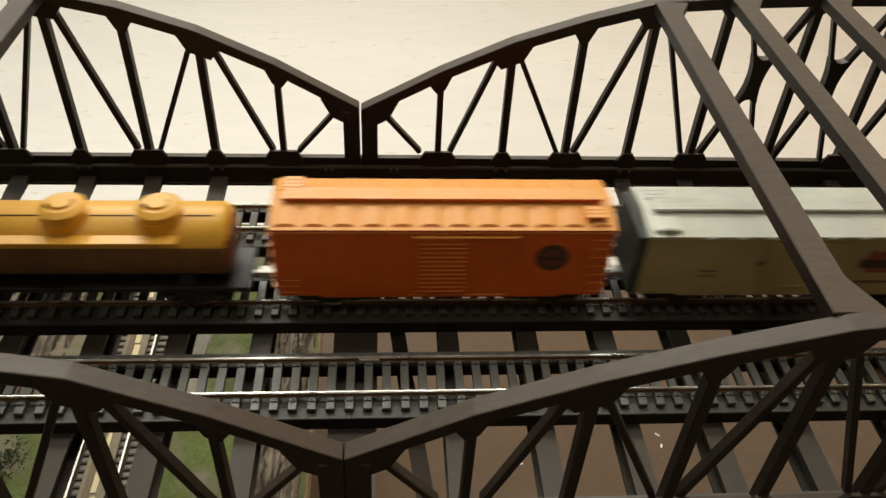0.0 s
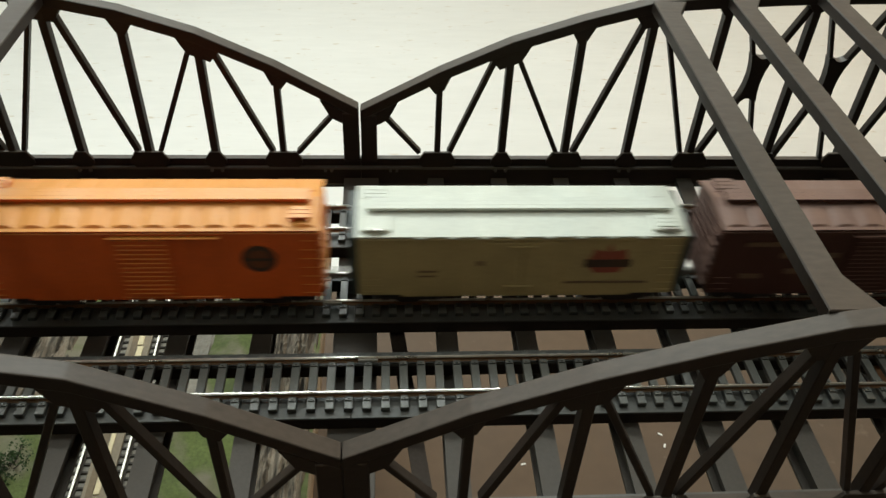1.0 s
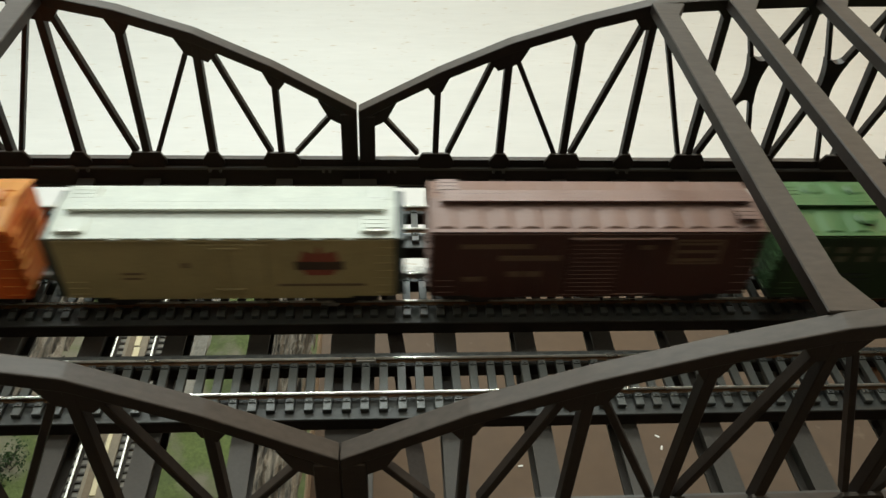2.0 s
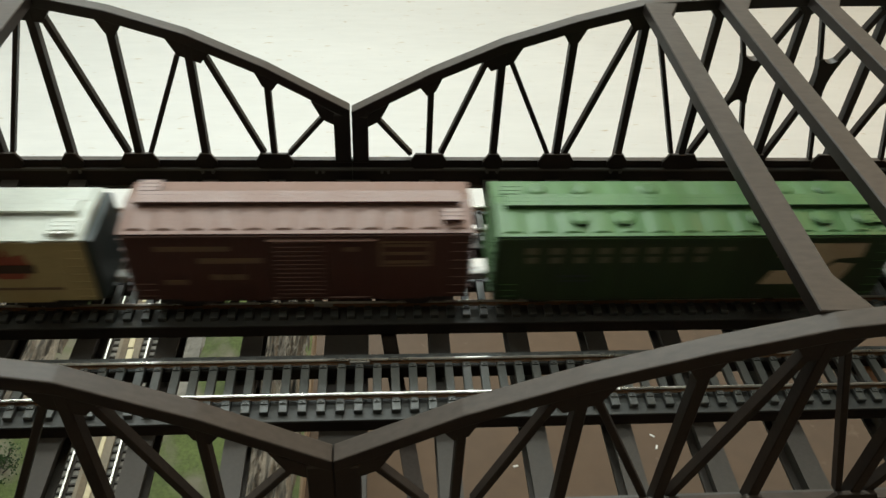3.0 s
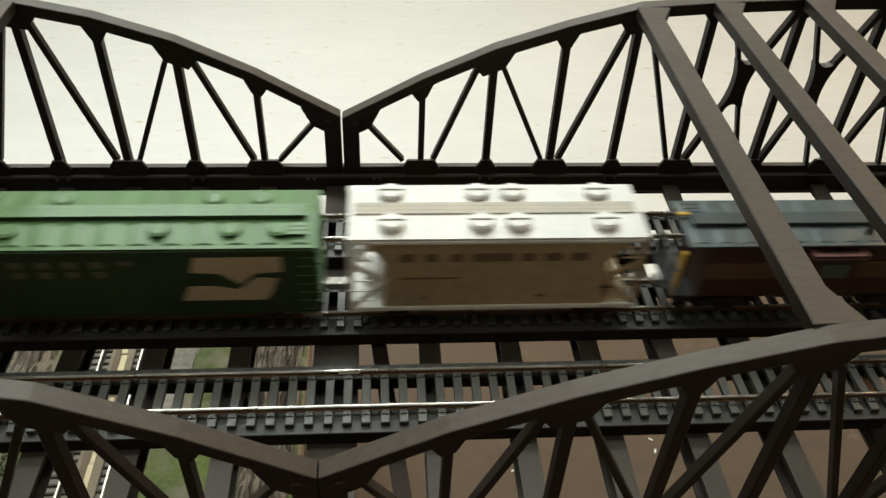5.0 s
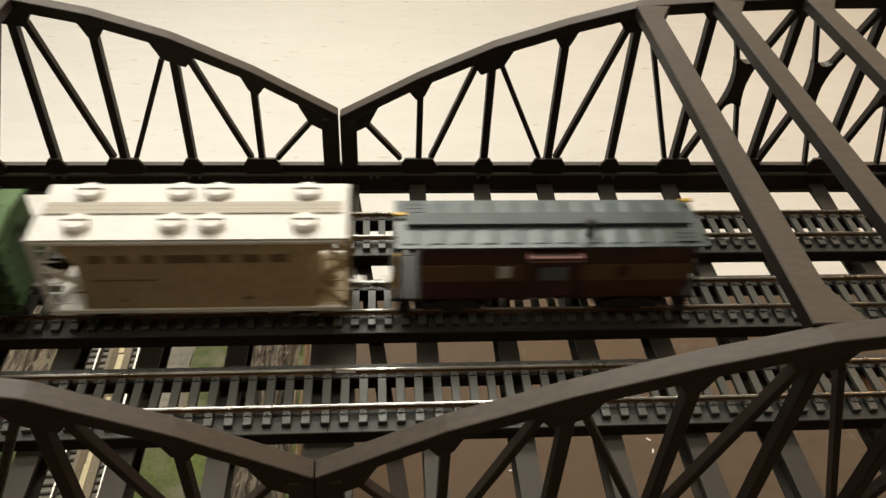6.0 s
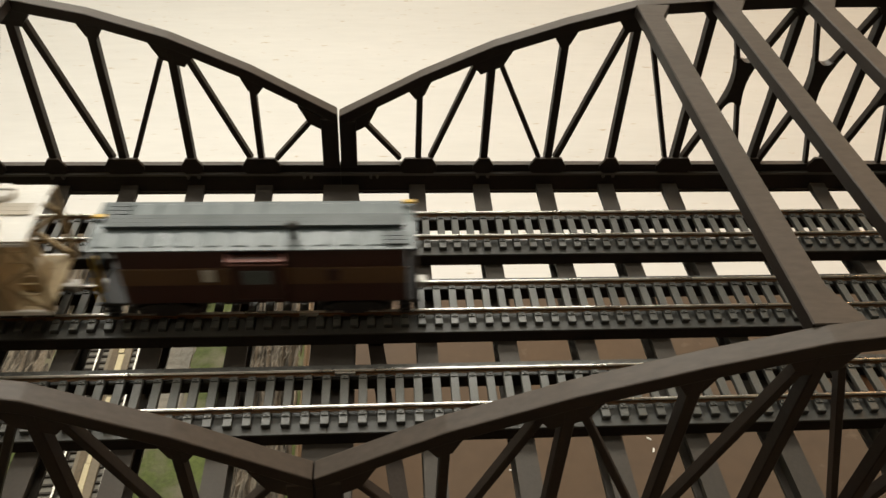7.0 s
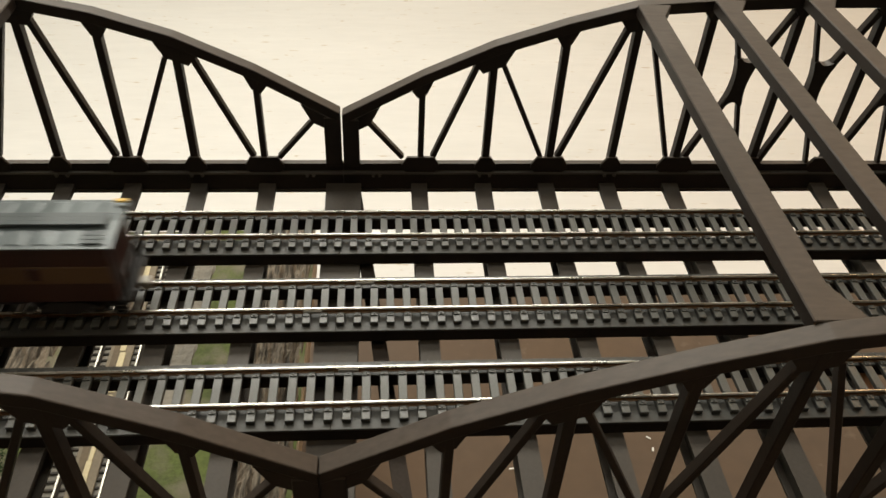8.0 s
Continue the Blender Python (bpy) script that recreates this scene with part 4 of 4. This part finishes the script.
def caboose():
    L, CW = 0.1240, 0.0148
    car = thing("caboose", "dark maroon bay window caboose with slate grey roof", "caboose", group="freight cars of the train")
    zb, ze = 0.0100, 0.0388
    ends = {-1: -0.0525, 1: 0.0590}
    part("body", bbox(ends[-1], ends[1], -CW + 0.001, CW - 0.001, zb, ze, 0.0005), M_CABSIDE, car)
    part("side_band", bbox(ends[-1], ends[1], -CW + 0.0004, -CW + 0.0012, 0.0205, 0.0290, 0.0002), M_CABBAND, car, "ochre side band")
    gable_roof(car, L, ze, ze + 0.0016, M_CABROOF, 12, CW, lift=0.0004, overhang=0.0006, board_mat=M_CABWALK)
    bay = part("bay_window", bbox(-0.0095, 0.0110, -CW - 0.0030, -CW + 0.002, 0.0150, ze - 0.0022, 0.0012, 2), M_CABSIDE, car)
    for z in (ze - 0.0024, ze - 0.0042):
        part("bay_awning", bbox(-0.0105, 0.0120, -CW - 0.0038, -CW + 0.001, z - 0.0005, z, 0.0001), M_PINK, bay, "salmon red trim")
    part("pane", bbox(-0.0050, 0.0065, -CW - 0.0034, -CW - 0.0026, 0.0240, 0.0310, 0.0002), M_CABROOF, bay)
    # the left pane's pale paint stands in for the bright floor seen through
    for x, mat in ((-0.0185, M_VIEWPANE), (0.0300, M_CABSIDE)):
        part("window", bbox(x - 0.0026, x + 0.0026, -CW - 0.0002, -CW + 0.0012, 0.0225, 0.0285, 0.0003), mat, car, "window painted with the bright view through it" if mat is M_VIEWPANE else "dark window")
    bm = bmesh.new()
    cyl(bm, (0.0150, -0.0085, ze), (0.0150, -0.0085, ze + 0.0075), 0.0016, 14)
    cyl(bm, (0.0150, -0.0085, ze + 0.0075), (0.0150, -0.0085, ze + 0.0088), 0.0024, 14, 0.0010)
    part("smokestack", bm, M_BLACK, car)
    for e in (-1, 1):
        a, b = sorted((ends[e], e * (L / 2 + 0.002)))
        part("end_platform", bbox(a, b, -CW + 0.001, CW - 0.001, zb - 0.001, zb + 0.0008), M_BLACK, car)
        for y in (-CW + 0.002, -0.006, 0.006, CW - 0.002):
            bm = bmesh.new()
            cyl(bm, (e * (L / 2 + 0.001), y, zb), (e * (L / 2 + 0.001), y, 0.0240), 0.0005, 6)
            part("handrail_post", bm, M_HAND if e < 0 and y < -0.01 else M_BLACK, car)
        bm = bmesh.new()
        cyl(bm, (e * (L / 2 + 0.001), -CW + 0.002, 0.0240), (e * (L / 2 + 0.001), CW - 0.002, 0.0240), 0.0006, 6)
        part("handrail", bm, M_SLATE if e < 0 else M_BLACK, car)
        for y in (-CW + 0.0015, CW - 0.0015):
            bm = bmesh.new()
            cyl(bm, (e * (L / 2 - 0.001), y, zb), (e * (L / 2 - 0.001), y, ze), 0.0006, 6)
            part("roof_post", bm, M_BLACK, car)
        for k in range(3):
            a, b = sorted((e * (L / 2 - 0.006), e * (L / 2)))
            part("step", bbox(a, b, -CW + 0.0005, -CW + 0.004, 0.0035 + k * 0.0022, 0.0042 + k * 0.0022, 0.0001), M_BLACK, car)
        part("end_grab", bbox(min(e * (L / 2 - 0.004), e * (L / 2 + 0.001)), max(e * (L / 2 - 0.004), e * (L / 2 + 0.001)), (CW - 0.004) * (1 if e > 0 else 0.2), (CW - 0.004) * (1 if e > 0 else 0.2) + 0.002, ze + 0.0025, ze + 0.0035, 0.0002), M_HAND, car, "yellow grab iron")
    part("end_ladder", bbox(-L / 2 - 0.0006, -L / 2 + 0.0014, -CW + 0.0022, -CW + 0.0048, 0.0150, 0.0330, 0.0003), M_HAND, car, "yellow end ladder")
    underframe(car, L)
    TRAIN.append((car, 0.7872, truck(car, -0.038) + truck(car, 0.038)))


def tank_car():
    L = 0.1400
    car = thing("tank_car", "weathered yellow tank car with two domes on top", "tank car", group="freight cars of the train")
    r, zc = 0.0150, 0.0275
    bm = bmesh.new()
    prof = [(-0.0640, 0.006), (-0.0637, 0.011), (-0.0628, 0.0138), (-0.0610, r), (0.0610, r), (0.0628, 0.0138), (0.0637, 0.011), (0.0640, 0.006)]
    rings = []
    for x, rr in prof:
        rings.append([bm.verts.new((x, rr * math.cos(a), zc + rr * math.sin(a))) for a in [2 * math.pi * k / 32 for k in range(32)]])
    for a, b in zip(rings, rings[1:]):
        for k in range(32):
            bm.faces.new((a[k], a[(k + 1) % 32], b[(k + 1) % 32], b[k]))
    bm.faces.new(rings[0])
    bm.faces.new(rings[-1][::-1])
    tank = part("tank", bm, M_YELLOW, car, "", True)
    # belly darkened below walkway height: its shade and grime put into the colour
    tank.data.materials.append(M_SHADEGRIME)
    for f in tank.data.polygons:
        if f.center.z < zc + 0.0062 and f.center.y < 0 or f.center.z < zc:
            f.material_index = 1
    for x in (0.0005, 0.0372):
        yd, zd = -0.0030, zc + r
        bm = bmesh.new()
        cyl(bm, (x, yd, zd - 0.0060), (x, yd, zd + 0.0034), 0.0086, 32)
        cyl(bm, (x, yd, zd + 0.0034), (x, yd, zd + 0.0050), 0.0090, 32, 0.0066)
        d = part("dome", bm, M_YELLOW, car, "", False)
        bm = bmesh.new()
        cyl(bm, (x, yd, zd + 0.0048), (x, yd, zd + 0.0060), 0.0044, 20)
        cyl(bm, (x - 0.0045, yd - 0.002, zd + 0.0040), (x - 0.0045, yd - 0.002, zd + 0.0068), 0.0012, 10)
        cyl(bm, (x + 0.0040, yd + 0.001, zd + 0.0042), (x + 0.0040, yd + 0.001, zd + 0.0064), 0.0009, 10)
        part("dome_lid", bm, M_YELLOW, d)
        bm = bmesh.new()
        cyl(bm, (x, yd, zd - 0.0004), (x, yd, zd + 0.0002), 0.0092, 32)
        part("dome_flange", bm, M_YELLOW, d)
    part("walkway", bbox(-0.0500, 0.0450, -HW - 0.0004, -HW + 0.0050, 0.0372, 0.0381, 0.0002), M_YELLOW, car)
    bm = bmesh.new()
    cyl(bm, (-0.058, -0.0040, zc + 0.01445), (0.058, -0.0040, zc + 0.01445), 0.0003, 6)
    part("seam", bm, M_CABBAND, car)
    part("frame", bbox(-L / 2, L / 2, -0.0130, 0.0130, 0.0085, 0.0112, 0.0003), M_BLACK, car)
    for x in (-0.045, 0.045):
        bm = bmesh.new()
        box(bm, x - 0.003, x + 0.003, -0.0120, 0.0120, 0.0112, 0.0185)
        part("saddle", bm, M_BLACK, car)
    underframe(car, L)
    TRAIN.append((car, -0.1155, truck(car, -0.047) + truck(car, 0.047)))


tank_car()
orange_car()
reefer_car()
brown_car()
green_car()
white_hopper()
caboose()

# ---- floor litter ----


def litter():
    rng = random.Random(5)
    for x, y, a in ((0.306, 0.260, -40), (0.307, 0.245, 70), (0.151, 0.226, 10)):
        bm = bmesh.new()
        box(bm, -0.0028, 0.0028, -0.0011, 0.0011, 0.0, 0.0012)
        s = part("paper_scrap", bevel(bm, 0.0005), M_WALL)
        s.matrix_basis = pose(x, y, SHELF_Z, 0, 0, a)
        tagged(s, "small white scrap lying on the brown floor", "scrap", group="floor scraps")


litter()


def motions():
    for car, u, wheels in TRAIN:
        walk(car, [(t, pose(u - SPEED * t, 0, 0)) for t in (0.0, 2.0, 4.0, 6.0, 8.0)])
        for w, x in wheels:
            rows = []
            for k in range(0, 121):
                t = k / 15
                rows.append((t, pose(x, 0, 0.00525) @ Matrix.Rotation(-SPEED * t / 0.00525, 4, "Y")))
            walk(w, rows)


motions()
